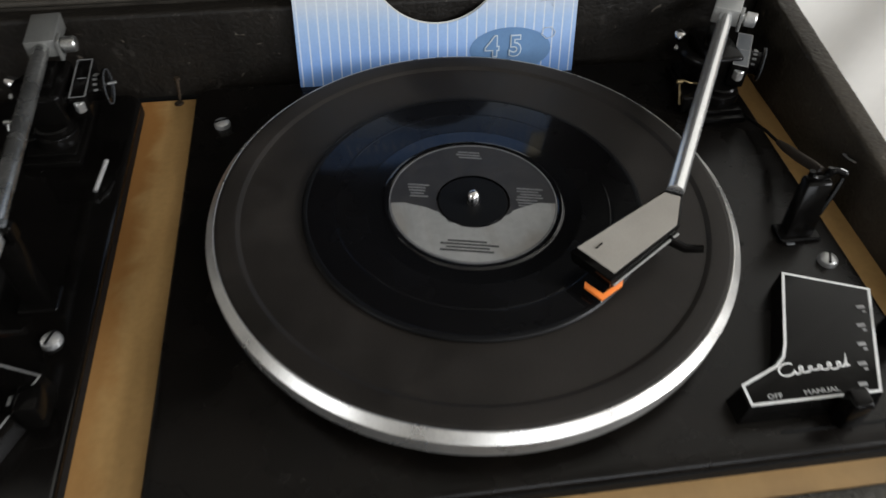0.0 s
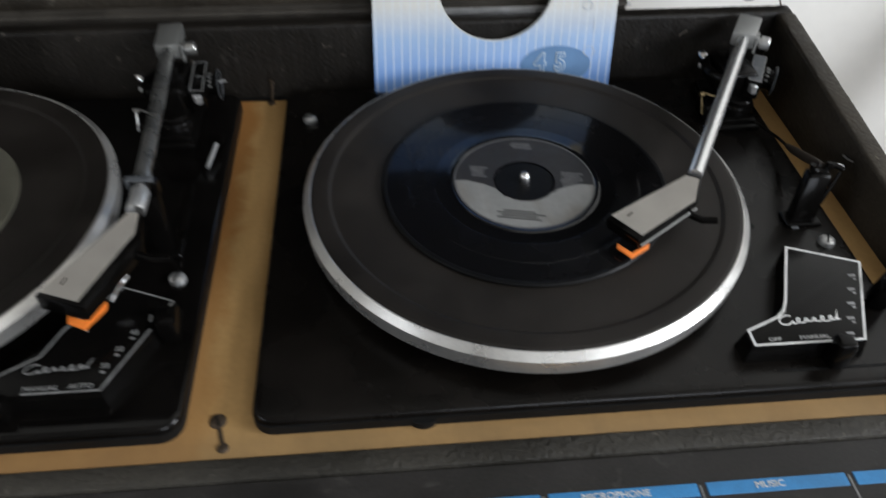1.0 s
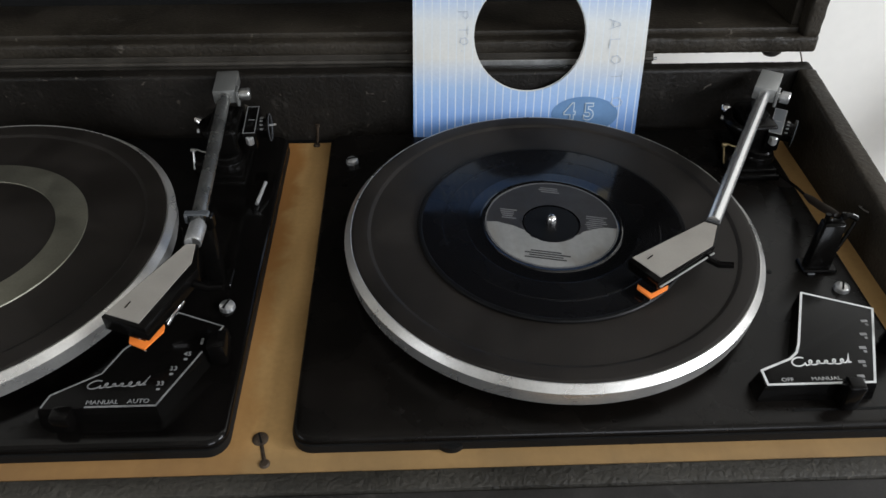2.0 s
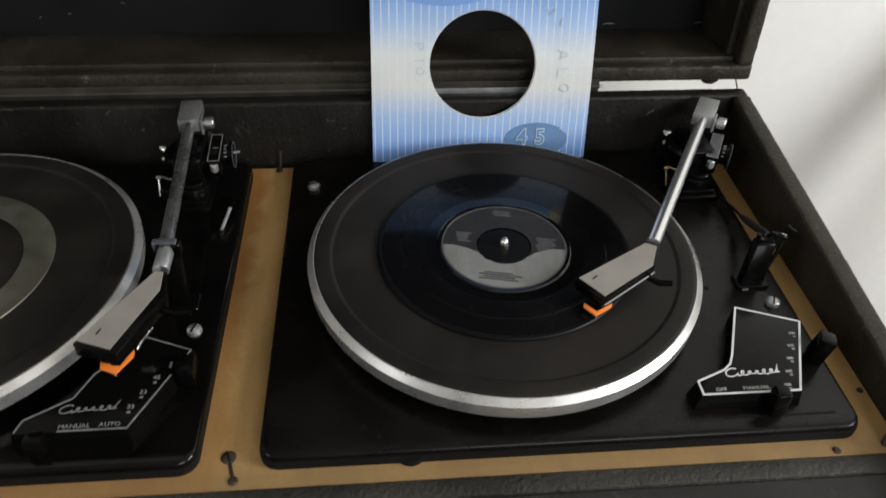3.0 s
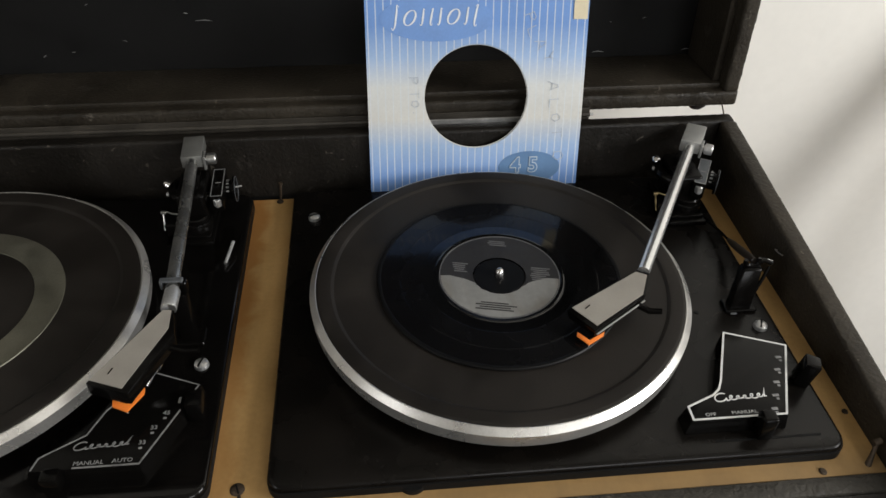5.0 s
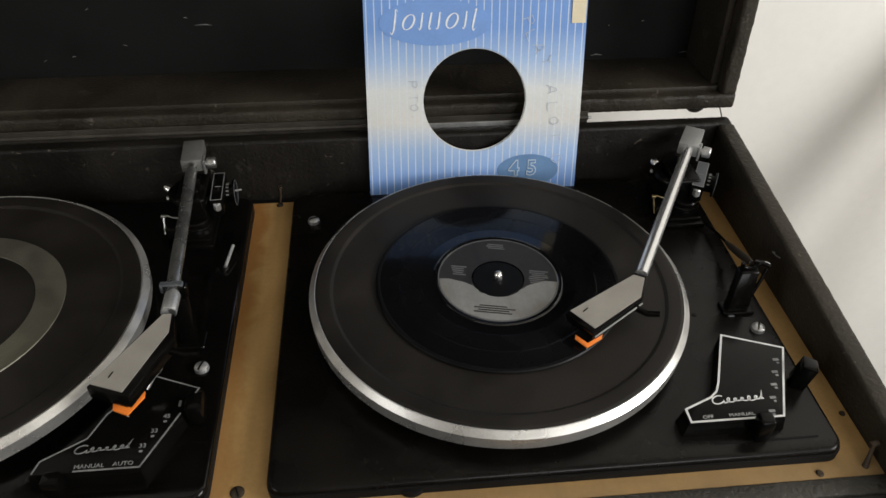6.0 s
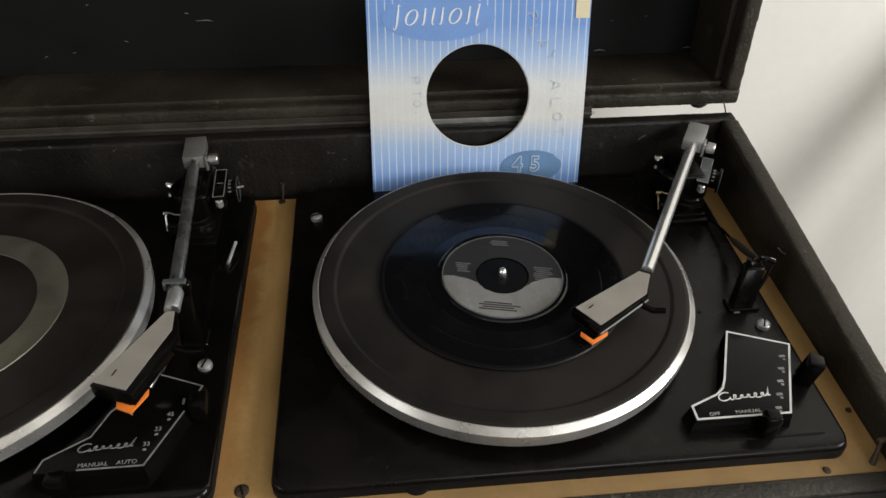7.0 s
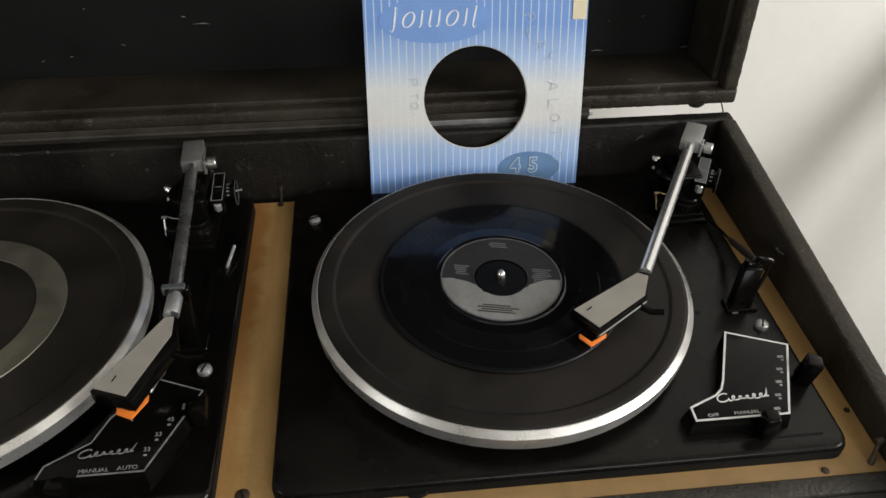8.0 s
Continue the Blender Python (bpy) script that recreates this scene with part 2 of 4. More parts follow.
VINYL.node_tree.nodes["Principled BSDF"].inputs["Coat Weight"].default_value = 0.4
VINYL.node_tree.nodes["Principled BSDF"].inputs["Coat Roughness"].default_value = 0.07
VINYL_EDGE = shade("record_edge_vinyl", (0.004, 0.004, 0.0042), 0.42, 0, 0.05, 40, 700, 0, 0.15)
VINYL_FLAT = shade("record_smooth_vinyl", (0.003, 0.003, 0.0034), 0.1, 0, 0.05, 40, 700, 0, 0.5)
TUBE = shade("rubbed_chrome", (0.72, 0.72, 0.71), 0.25, 0.85, 0.06, 12, 900, 0.03, 0.5, 0.0001)
CHROME = shade("chrome", (0.80, 0.79, 0.78), 0.14, 1.0, 0.08, 60, 900, 0.02, 0.5, 0.0001)
DULLCHROME = shade("dull_chrome", (0.52, 0.52, 0.51), 0.34, 0.75, 0.2, 80, 900, 0.05, 0.5, 0.0001)
GREYPAINT = shade("grey_satin", (0.30, 0.30, 0.285), 0.4, 0.3, 0.1, 60, 900, 0.05)
ARMDULL = shade("tarnished_chrome", (0.42, 0.42, 0.40), 0.28, 0.92, 0.34, 55, 900, 0.05, 0.5, 0.0001)
BLOCKDARK = shade("dark_grey_satin", (0.15, 0.15, 0.14), 0.4, 0.3, 0.1, 60, 900, 0.05)
GREYDARK = shade("dark_grey_plastic", (0.07, 0.075, 0.08), 0.4, 0, 0.1, 60, 900, 0.05)
HEADGREY = shade("grey_head_plate", (0.36, 0.335, 0.295), 0.42, 0.25, 0.06, 60, 1400, 0.05)
ORANGE = shade("orange_plastic", (0.85, 0.22, 0.03), 0.4, 0, 0.05, 60, 900, 0.02)
WHITELINE = shade("white_print", (0.62, 0.62, 0.60), 0.45, 0, 0.12, 120, 900, 0.0)
PALELINE = shade("rubbed_pale_print", (0.34, 0.34, 0.33), 0.45, 0, 0.35, 220, 900, 0.0)
DIMLINE = shade("worn_grey_print", (0.19, 0.19, 0.185), 0.45, 0, 0.3, 160, 900, 0.0)
PAPERDARK = shade("black_label_paper", (0.017, 0.016, 0.016), 0.5, 0, 0.1, 120, 900, 0.05)
PAPERSILVER = board("silver_label_paper", (0.21, 0.21, 0.20), 0.75)
LABELTEXT = shade("silver_label_print", (0.12, 0.12, 0.12), 0.5, 0.1, 0.2, 200, 900, 0.0)
SLEEVE = printed_sleeve()
SLEEVESKY = shade("sleeve_sky_print", (0.15, 0.285, 0.59), 0.55, 0, 0.06, 60, 500, 0.05)
SLEEVEBLUE = shade("sleeve_blue_print", (0.105, 0.205, 0.37), 0.55, 0, 0.06, 60, 500, 0.05)
SLEEVEWHITE = shade("sleeve_white_print", (0.70, 0.73, 0.75), 0.55, 0, 0.05, 60, 500, 0.0)
SLEEVEPALE = shade("sleeve_pale_print", (0.46, 0.53, 0.58), 0.55, 0, 0.05, 60, 500, 0.0)
PENCIL = shade("faded_ink", (0.41, 0.45, 0.51), 0.6, 0, 0.2, 300, 900, 0.0)
STICKER = shade("cream_sticker", (0.66, 0.58, 0.40), 0.6, 0, 0.06, 90, 900, 0.05)
BLUE = shade("blue_strip", (0.035, 0.19, 0.42), 0.45, 0, 0.15, 60, 900, 0.05)
PANEL = shade("brown_black_panel", (0.018, 0.0165, 0.015), 0.5, 0, 0.35, 30, 700, 0.15, 0.3, scuff=0.3, scuff_colour=(0.1, 0.095, 0.085))
PAINT = shade("white_wall_paint", (0.86, 0.835, 0.775), 0.85, 0, 0.02, 2, 90, 0.02, 0.2, 0.0005)
CEIL = shade("pale_ceiling_paint", (0.55, 0.53, 0.49), 0.8, 0, 0.02, 3, 120, 0.05, 0.2)
PAPERWALL = shade("pale_wallpaper", (0.42, 0.40, 0.37), 0.8, 0, 0.06, 5, 200, 0.1, 0.2)
CARPET = shade("grey_carpet", (0.10, 0.095, 0.09), 0.9, 0, 0.2, 8, 300, 0.4, 0.1, 0.003)
TABLEWOOD = board("stained_table_wood", (0.16, 0.09, 0.045))
CARDBOARD = shade("brown_cardboard", (0.30, 0.20, 0.11), 0.8, 0, 0.15, 20, 400, 0.15, 0.2)
SHEATH = shade("brown_rubber", (0.020, 0.014, 0.009), 0.5, 0, 0.25, 80, 900, 0.1, 0.3)
HINGE = shade("dull_hinge_steel", (0.035, 0.030, 0.023), 0.6, 0.3, 0.3, 60, 900, 0.1)
BRASS = shade("dull_brass", (0.20, 0.15, 0.075), 0.4, 0.9, 0.3, 200, 900, 0.1)
RUST = shade("rusted_steel", (0.05, 0.035, 0.022), 0.6, 0.5, 0.4, 300, 900, 0.2)


# ---- shapes ----
def mesh_of(bm, name, material, smooth=True, angle=35):
    bmesh.ops.recalc_face_normals(bm, faces=bm.faces)
    me = bpy.data.meshes.new(name)
    if smooth:
        for f in bm.faces:
            f.smooth = True
        lim = radians(angle)
        for e in bm.edges:
            if len(e.link_faces) == 2 and e.calc_face_angle(0) > lim:
                e.smooth = False
    bm.to_mesh(me)
    bm.free()
    me.materials.append(material)
    return me


def thing(name, place, label, category, group="", kind=""):
    ob = new(name)
    ob.location = place
    ob.empty_display_size = 0.01
    return tagged(ob, label, category, group, kind)


def part(name, bm, material, parent, label="", kind="", angle=35):
    """One mesh, drawn in world places, under a thing or a part."""
    ob = new(name, mesh_of(bm, name, material, True, angle))
    ob.parent = parent
    if parent is not None and parent.type == "EMPTY":
        ob.matrix_parent_inverse = Matrix.Translation(-Vector(parent.location))
    return tagged(ob, label, kind=kind)


def hexa(lo, hi, bevel=0.0, seg=2, bm=None, turn=None):
    """A box from corner to corner; turn: a matrix applied last."""
    bm = bm or bmesh.new()
    got = bmesh.ops.create_cube(bm, size=1)
    vs = got["verts"]
    for v in vs:
        v.co = Vector([lo[i] + (v.co[i] + 0.5) * (hi[i] - lo[i]) for i in range(3)])
    if bevel:
        es = list({e for v in vs for e in v.link_edges})
        got = bmesh.ops.bevel(bm, geom=es, offset=bevel, segments=seg, profile=0.5, affect="EDGES")
        vs = list(set(got["verts"]) | {v for v in vs if v.is_valid})
    if turn:
        bmesh.ops.transform(bm, matrix=turn, verts=[v for v in vs if v.is_valid])
    return bm


def prism(poly, z0, z1, bevel=0.0, seg=2, bottom=None):
    """A polygon (x, y), or (x, y, z) for its top, raised from z0; bottom: another polygon for the foot."""
    bm = bmesh.new()
    foot = bottom or poly
    lo = [bm.verts.new((p[0], p[1], z0)) for p in foot]
    hi = [bm.verts.new((p[0], p[1], p[2] if len(p) > 2 else z1)) for p in poly]
    bm.faces.new(lo[::-1])
    top = bm.faces.new(hi)
    for i in range(len(poly)):
        j = (i + 1) % len(poly)
        bm.faces.new((lo[i], lo[j], hi[j], hi[i]))
    if bevel:
        es = list(top.edges)
        if bottom is None:
            es += [e for e in bm.edges if e not in es and abs(e.verts[0].co.z - e.verts[1].co.z) > abs(z1 - z0) * 0.4]
        bmesh.ops.bevel(bm, geom=es, offset=bevel, segments=seg, profile=0.5, affect="EDGES")
    return bm


def rounded(x0, x1, y0, y1, r, n=6):
    pts = []
    for cx, cy, a in ((x1 - r, y0 + r, -90), (x1 - r, y1 - r, 0), (x0 + r, y1 - r, 90), (x0 + r, y0 + r, 180)):
        for i in range(n + 1):
            t = radians(a + 90 * i / n)
            pts.append((cx + r * math.cos(t), cy + r * math.sin(t)))
    return pts


def worn(bm, amount=0.0006, step=0.0028):
    """Cuts a long board into short lengths and roughens it, as old cloth over wood does."""
    size = [max(v.co[i] for v in bm.verts) - min(v.co[i] for v in bm.verts) for i in range(3)]
    axis = size.index(max(size))
    long = [e for e in bm.edges if abs(e.verts[0].co[axis] - e.verts[1].co[axis]) > 0.6 * size[axis]]
    bmesh.ops.subdivide_edges(bm, edges=long, cuts=int(size[axis] / step), use_grid_fill=True)
    for v in bm.verts:
        q = v.co * 260
        v.co += 0.7 * amount * (noise.noise_vector(q) + 0.6 * noise.noise_vector(q * 2.3))
    return bm


def lathe(profile, cx, cy, n=128, closed=False):
    """A profile of (radius, z) turned about an upright axis; a radius of 0 closes it to a point."""
    bm = bmesh.new()
    rings = []
    for r, z in profile:
        if r < 1e-6:
            rings.append([bm.verts.new((cx, cy, z))])
        else:
            rings.append([bm.verts.new((cx + r * math.cos(2 * math.pi * i / n), cy + r * math.sin(2 * math.pi * i / n), z)) for i in range(n)])
    pairs = list(zip(rings, rings[1:])) + ([(rings[-1], rings[0])] if closed else [])
    for a, b in pairs:
        for i in range(n):
            j = (i + 1) % n
            if len(a) == 1 and len(b) == 1:
                continue
            if len(a) == 1:
                bm.faces.new((a[0], b[i], b[j]))
            elif len(b) == 1:
                bm.faces.new((a[i], a[j], b[0]))
            else:
                bm.faces.new((a[i], a[j], b[j], b[i]))
    return bm


def rod(points, radius, n=12, bm=None, flat=1.0):
    """A round bar along points; radius: one, or one for each point."""
    bm = bm or bmesh.new()
    pts = [Vector(p) for p in points]
    rad = radius if isinstance(radius, (list, tuple)) else [radius] * len(pts)
    prev = []
    side = None
    for i, p in enumerate(pts):
        d = (pts[min(i + 1, len(pts) - 1)] - pts[max(i - 1, 0)]).normalized()
        if side is None:
            side = d.cross(Vector((0, 0, 1)))
            if side.length < 0.1:
                side = d.cross(Vector((1, 0, 0)))
        side = (side - d * side.dot(d)).normalized()
        up = d.cross(side)
        ring = [bm.verts.new(p + rad[i] * (side * math.cos(2 * math.pi * k / n) + flat * up * math.sin(2 * math.pi * k / n))) for k in range(n)]
        if prev:
            for k in range(n):
                bm.faces.new((prev[k], prev[(k + 1) % n], ring[(k + 1) % n], ring[k]))
        else:
            bm.faces.new(ring[::-1])
        prev = ring
    bm.faces.new(prev)
    return bm


def ribbon(points, width, z, thick=0.0003, closed=False):
    """A flat printed line along (x, y) points with mitred corners."""
    bm = bmesh.new()
    pts = [Vector(p[:2]) for p in points]
    m = len(pts)
    ins, outs = [], []
    for i, p in enumerate(pts):
        a = pts[(i - 1) % m] if closed or i > 0 else None
        b = pts[(i + 1) % m] if closed or i < m - 1 else None
        d1 = (p - a).normalized() if a is not None else (b - p).normalized()
        d2 = (b - p).normalized() if b is not None else d1
        n1, n2 = Vector((-d1.y, d1.x)), Vector((-d2.y, d2.x))
        mid = (n1 + n2).normalized()
        k = width / 2 / max(0.4, mid.dot(n1))
        ins.append(p + mid * k)
        outs.append(p - mid * k)
    rows = [[bm.verts.new((q.x, q.y, zz)) for q in line] for line, zz in ((ins, z), (outs, z), (outs, z + thick), (ins, z + thick))]
    for i in range(m if closed else m - 1):
        j = (i + 1) % m
        for r in range(4):
            s = (r + 1) % 4
            bm.faces.new((rows[r][i], rows[r][j], rows[s][j], rows[s][i]))
    if not closed:
        bm.faces.new([rows[r][0] for r in range(4)])
        bm.faces.new([rows[r][-1] for r in range(3, -1, -1)])
    return bm


def lettering(text, size, m, squeeze=1.0, thick=0.0002, shear=0.0, swell=0.0):
    """Words in the built-in font as a bmesh, centred, then moved by m."""
    cu = bpy.data.curves.new("words", "FONT")
    cu.body, cu.size, cu.align_x, cu.align_y, cu.extrude, cu.shear = text, size, "CENTER", "CENTER", thick, shear
    cu.resolution_u, cu.offset = 3, swell
    ob = bpy.data.objects.new("words", cu)
    scene.collection.objects.link(ob)
    me = bpy.data.meshes.new_from_object(ob.evaluated_get(bpy.context.evaluated_depsgraph_get()))
    bm = bmesh.new()
    bm.from_mesh(me)
    bmesh.ops.transform(bm, matrix=m @ Matrix.Diagonal((squeeze, 1, 1, 1)), verts=bm.verts)
    bpy.data.objects.remove(ob)
    bpy.data.curves.remove(cu)
    bpy.data.meshes.remove(me)
    return bm


def moved(bm, m):
    bmesh.ops.transform(bm, matrix=m, verts=bm.verts)
    return bm


# ---- the room ----
def slab(name, lo, hi, material, label):
    ob = new(name, mesh_of(hexa(lo, hi), name, material, smooth=False))
    return tagged(ob, label, name.split("_")[0], kind="structure")


WALL_Y, FLOOR_Z, CEIL_Z = 0.36, -0.92, 1.55
slab("wall_north", (-2.02, WALL_Y, FLOOR_Z), (1.8, WALL_Y + 0.12, CEIL_Z), PAINT, "plain white painted plaster wall behind the open case")
slab("floor", (-1.9, -2.5, FLOOR_Z - 0.1), (1.92, WALL_Y, FLOOR_Z), CARPET, "plain grey carpeted floor")
slab("ceiling", (-2.02, -2.5, CEIL_Z), (1.92, WALL_Y + 0.12, CEIL_Z + 0.1), CEIL, "plain pale painted ceiling")
# the side walls and the front wall, each with a window opening
def pierced(name, lo, hi, a, b, z0, z1, axis, label):
    """A wall from corner to corner with an opening from a to b along its length."""
    bm = hexa(lo, (hi[0], hi[1], z0))
    hexa((lo[0], lo[1], z1), hi, bm=bm)
    if axis == 1:
        hexa((lo[0], lo[1], z0), (hi[0], a, z1), bm=bm)
        hexa((lo[0], b, z0), (hi[0], hi[1], z1), bm=bm)
    else:
        hexa((lo[0], lo[1], z0), (a, hi[1], z1), bm=bm)
        hexa((b, lo[1], z0), (hi[0], hi[1], z1), bm=bm)
    return tagged(new(name, mesh_of(bm, name, PAPERWALL, False)), label, "wall", kind="structure")


pierced("wall_east", (1.8, -2.5, FLOOR_Z), (1.92, WALL_Y + 0.12, CEIL_Z), -1.32, -0.28, 0.48, 1.22, 1, "pale papered wall with a window opening")
pierced("wall_west", (-2.02, -2.5, FLOOR_Z), (-1.90, WALL_Y + 0.12, CEIL_Z), -1.48, -0.72, 0.64, 1.26, 1, "pale papered wall with a window opening")
pierced("wall_south", (-2.02, -2.62, FLOOR_Z), (1.92, -2.5, CEIL_Z), 0.06, 1.54, 0.50, 1.48, 0, "pale papered front wall with a wide window opening")


def shadow_tube():
    """Added and unseen: leans beside the console to cast soft shade on the wall."""
    t = thing("shadow_caster_tube", (0.495, -0.245, FLOOR_Z), "unseen cardboard tube added to cast a soft shadow on the white wall", "tube")
    foot, top = Vector((0.495, -0.245, FLOOR_Z)), Vector((0.616, 0.325, 0.108))
    part("wall", rod([foot, top], 0.030, 24), CARDBOARD, t)
    part("end_cap", rod([top - (top - foot) * 0.004, top + (top - foot) * 0.002], 0.0315, 24), GREYDARK, t, "grey plastic end cap")


# ---- the console case ----
def table():
    t = thing("table", (-0.2, -0.05, FLOOR_Z), "brown wooden table under the black console case", "table")
    part("tabletop", hexa((-0.66, -0.42, -0.165), (0.27, 0.30, -0.135), 0.003), TABLEWOOD, t)
    for x in (-0.63, 0.19):
        for y in (-0.39, 0.23):
            part("leg", hexa((x, y, FLOOR_Z), (x + 0.05, y + 0.05, -0.165), 0.003), TABLEWOOD, t)


table()

CASE_L, DECK, RIM = -0.575, -0.0100, 0.0482


def case():
    c = thing("console_case", (-0.18, 0.0, -0.135), "worn black leathercloth disco console case with its lid open", "console")
    part("deck_board", hexa((CASE_L + 0.001, -0.1572, DECK - 0.018), (0.2180, 0.1505, DECK)), PLY, c, "bare yellowed plywood deck")
    # back wall, with a dark strip added for the shaded gap at its foot
    part("back_wall", worn(hexa((CASE_L, 0.1590, -0.135), (0.2335, 0.1722, RIM), 0.003, 3), 0.0004), CLOTH, c)
    part("gap_filler", hexa((CASE_L + 0.001, 0.1506, -0.06), (0.2180, 0.1590, DECK - 0.002), 0.0008), FELT, c)
    # right-hand wall, its rim falling towards the front
    bm = hexa((0.2185, -0.205, -0.135), (0.2337, 0.1588, 0.05))
    for v in bm.verts:
        if v.co.z > 0:
            v.co.z = 0.0066 if v.co.y < 0 else RIM + 0.0004
    bmesh.ops.bevel(bm, geom=list(bm.edges), offset=0.0028, segments=3, profile=0.5, affect="EDGES")
    part("side_wall", worn(bm, 0.0004), CLOTH_LIT, c)
    part("side_wall", hexa((CASE_L - 0.013, -0.205, -0.135), (CASE_L + 0.001, 0.1722, RIM), 0.003, 3), CLOTH, c)
    # front rail between deck and control panel
    part("front_rail", worn(hexa((CASE_L + 0.001, -0.1695, -0.06), (0.2184, -0.1574, DECK + 0.0012), 0.0016, 2), 0.0003), RAIL, c, "grey-brown worn leathercloth rail")
    part("front_wall", hexa((CASE_L, -0.36, -0.135), (0.2335, -0.346, -0.045), 0.003), CLOTH, c)
    part("bottom", hexa((CASE_L, -0.346, -0.135), (0.2330, 0.158, -0.123)), CLOTH, c)
    # control panel
    top = DECK - 0.001
    bm = hexa((CASE_L + 0.001, -0.346, top - 0.02), (0.2184, -0.1702, top))
    panel = part("control_panel", bm, PANEL, c, "brown-black control panel with blue label strips")
    for x0, x1, word in ((-0.1710, -0.0975, ""), (-0.0940, -0.0200, ""), (-0.0160, 0.0555, "MICROPHONE"), (0.0600, 0.1290, "MUSIC"), (0.1330, 0.2060, "")):
        part("label_strip", hexa((x0, -0.1935, top - 0.002), (x1, -0.1868, top + 0.0004), 0.0002, 1), BLUE, panel)
        mid = (x0 + x1) / 2
        if word:
            part("lettering", lettering(word, 0.0046, pose(mid - 0.004, -0.1901, top + 0.0006), 1.1), WHITELINE, panel)
        else:
            part("lettering", hexa((mid - 0.013, -0.1918, top + 0.0003), (mid + 0.007, -0.1884, top + 0.0007)), WHITELINE, panel)
        part("divider_line", hexa((x1 + 0.0012, -0.240, top - 0.001), (x1 + 0.0020, -0.1880, top + 0.0003)), DIMLINE, panel)
    return c


CASE = case()


def lid():
    """Stands open on the case's back hinges, leaning a little back. Drawn in its own axes: x, depth away from the opening, height."""
    turn = Matrix.Translation((0.0, 0.1785, 0.0515)) @ Matrix.Rotation(radians(-4), 4, "X")
    # h outruns the case's depth: unseen height added to block wall reflections in plates
    x0, x1, h, d, w = CASE_L - 0.015, 0.2400, 0.76, 0.086, 0.0135
    l = part("lid", moved(hexa((x0 + w - 0.001, d - 0.008, w - 0.001), (x1 - w + 0.001, d - 0.001, h - w + 0.001)), turn), FELT, CASE, "dark scuffed lid panel standing open behind the decks")
    part("bottom_side", moved(worn(hexa((x0, 0, 0), (x1, d, w), 0.003, 3)), turn), CLOTH_LIT, l, "worn black leathercloth side")
    part("top_side", moved(hexa((x0, 0, h - w), (x1, d, h), 0.003, 3), turn), CLOTH_LIT, l)
    for a in (x0, x1 - w):
        part("end_side", moved(worn(hexa((a, 0.0006, w - 0.001), (a + w, d, h - w + 0.001), 0.0028, 3)), turn), CLOTH_LIT, l)
    part("bottom_lip", moved(worn(hexa((x0 + w, 0.010, w - 0.001), (x1 - w, d - 0.008, w + 0.0045), 0.0015), 0.0003), turn), CLOTH_LIT, l)
    part("end_lip", moved(hexa((x1 - w - 0.0065, 0.014, w + 0.0045), (x1 - w + 0.001, d - 0.008, h - w), 0.0015), turn), CLOTH_LIT, l)
    part("foot", moved(lathe([(0, -0.0062), (0.0055, -0.0060), (0.0085, -0.003), (0.0088, 0.001), (0, 0.001)], 0.2085, 0.012, 24), turn), RUBBER, l, "small black rubber foot")
    part("corner_cap", moved(hexa((x1 - 0.012, 0.002, -0.0012), (x1 + 0.0015, 0.03, 0.014), 0.003, 2), turn), CLOTH_LIT, l)
    rng = random.Random(11)
    for k in range(16):
        a, b = rng.uniform(-0.42, -0.12) if k < 12 else rng.uniform(0.12, 0.2), rng.uniform(0.03, 0.24)
        e, g = rng.uniform(0.0008, 0.003), rng.uniform(-30, 30)
        bm = rod([(-e, 0, 0), (0, 0, 0.0003), (e, 0, 0)], [0.0001, rng.uniform(0.0002, 0.0005), 0.0001], 6)
        part("scratch", moved(bm, turn @ Matrix.Translation((a, d - 0.0081, b)) @ Matrix.Rotation(radians(g), 4, "Y")), DIMLINE, l)
    for a in (0.131, 0.218):
        part("scratch", moved(rod([(a - 0.005, d - 0.0081, 0.0225), (a, d - 0.0083, 0.0235), (a + 0.006, d - 0.0081, 0.0225)], [0.0002, 0.0005, 0.0002], 6), turn), DIMLINE, l)
    part("scratch", moved(rod([(-0.237, d - 0.0081, 0.062), (-0.228, d - 0.0081, 0.0625), (-0.222, d - 0.0081, 0.0615)], [0.0001, 0.0005, 0.0001], 6), turn), DIMLINE, l)



lid()
shadow_tube()


def piano_hinge(x0, x1):
    """A long jointed hinge that fills the gap under the lid as far as it runs."""
    hg = part("piano_hinge", rod([(x0, 0.1752, 0.0500), (x1, 0.1752, 0.0500)], 0.0021), HINGE, CASE, "long dull steel piano hinge")
    part("leaf", hexa((x0, 0.1755, RIM - 0.006), (x1, 0.1766, 0.0560), 0.0003, 1), HINGE, hg)
    # pale strip drawn for the light gap seen through the sleeve's hole
    part("gap_strip", hexa((-0.0361, 0.1716, 0.0468), (0.0518, 0.1728, 0.0516), 0.0002, 1), DULLCHROME, hg, "pale strip put in for the gap under the lid")
    part("pin", rod([(x1, 0.1752, 0.0500), (x1 + 0.003, 0.1752, 0.0500)], 0.0012), DULLCHROME, hg)


piano_hinge(-0.545, 0.1055)
part("lid_stay", rod([(0.2265, 0.168, 0.047), (0.2270, 0.174, 0.0505), (0.2265, 0.180, 0.055)], 0.0006, 8), RUST, CASE, "thin steel wire catch")


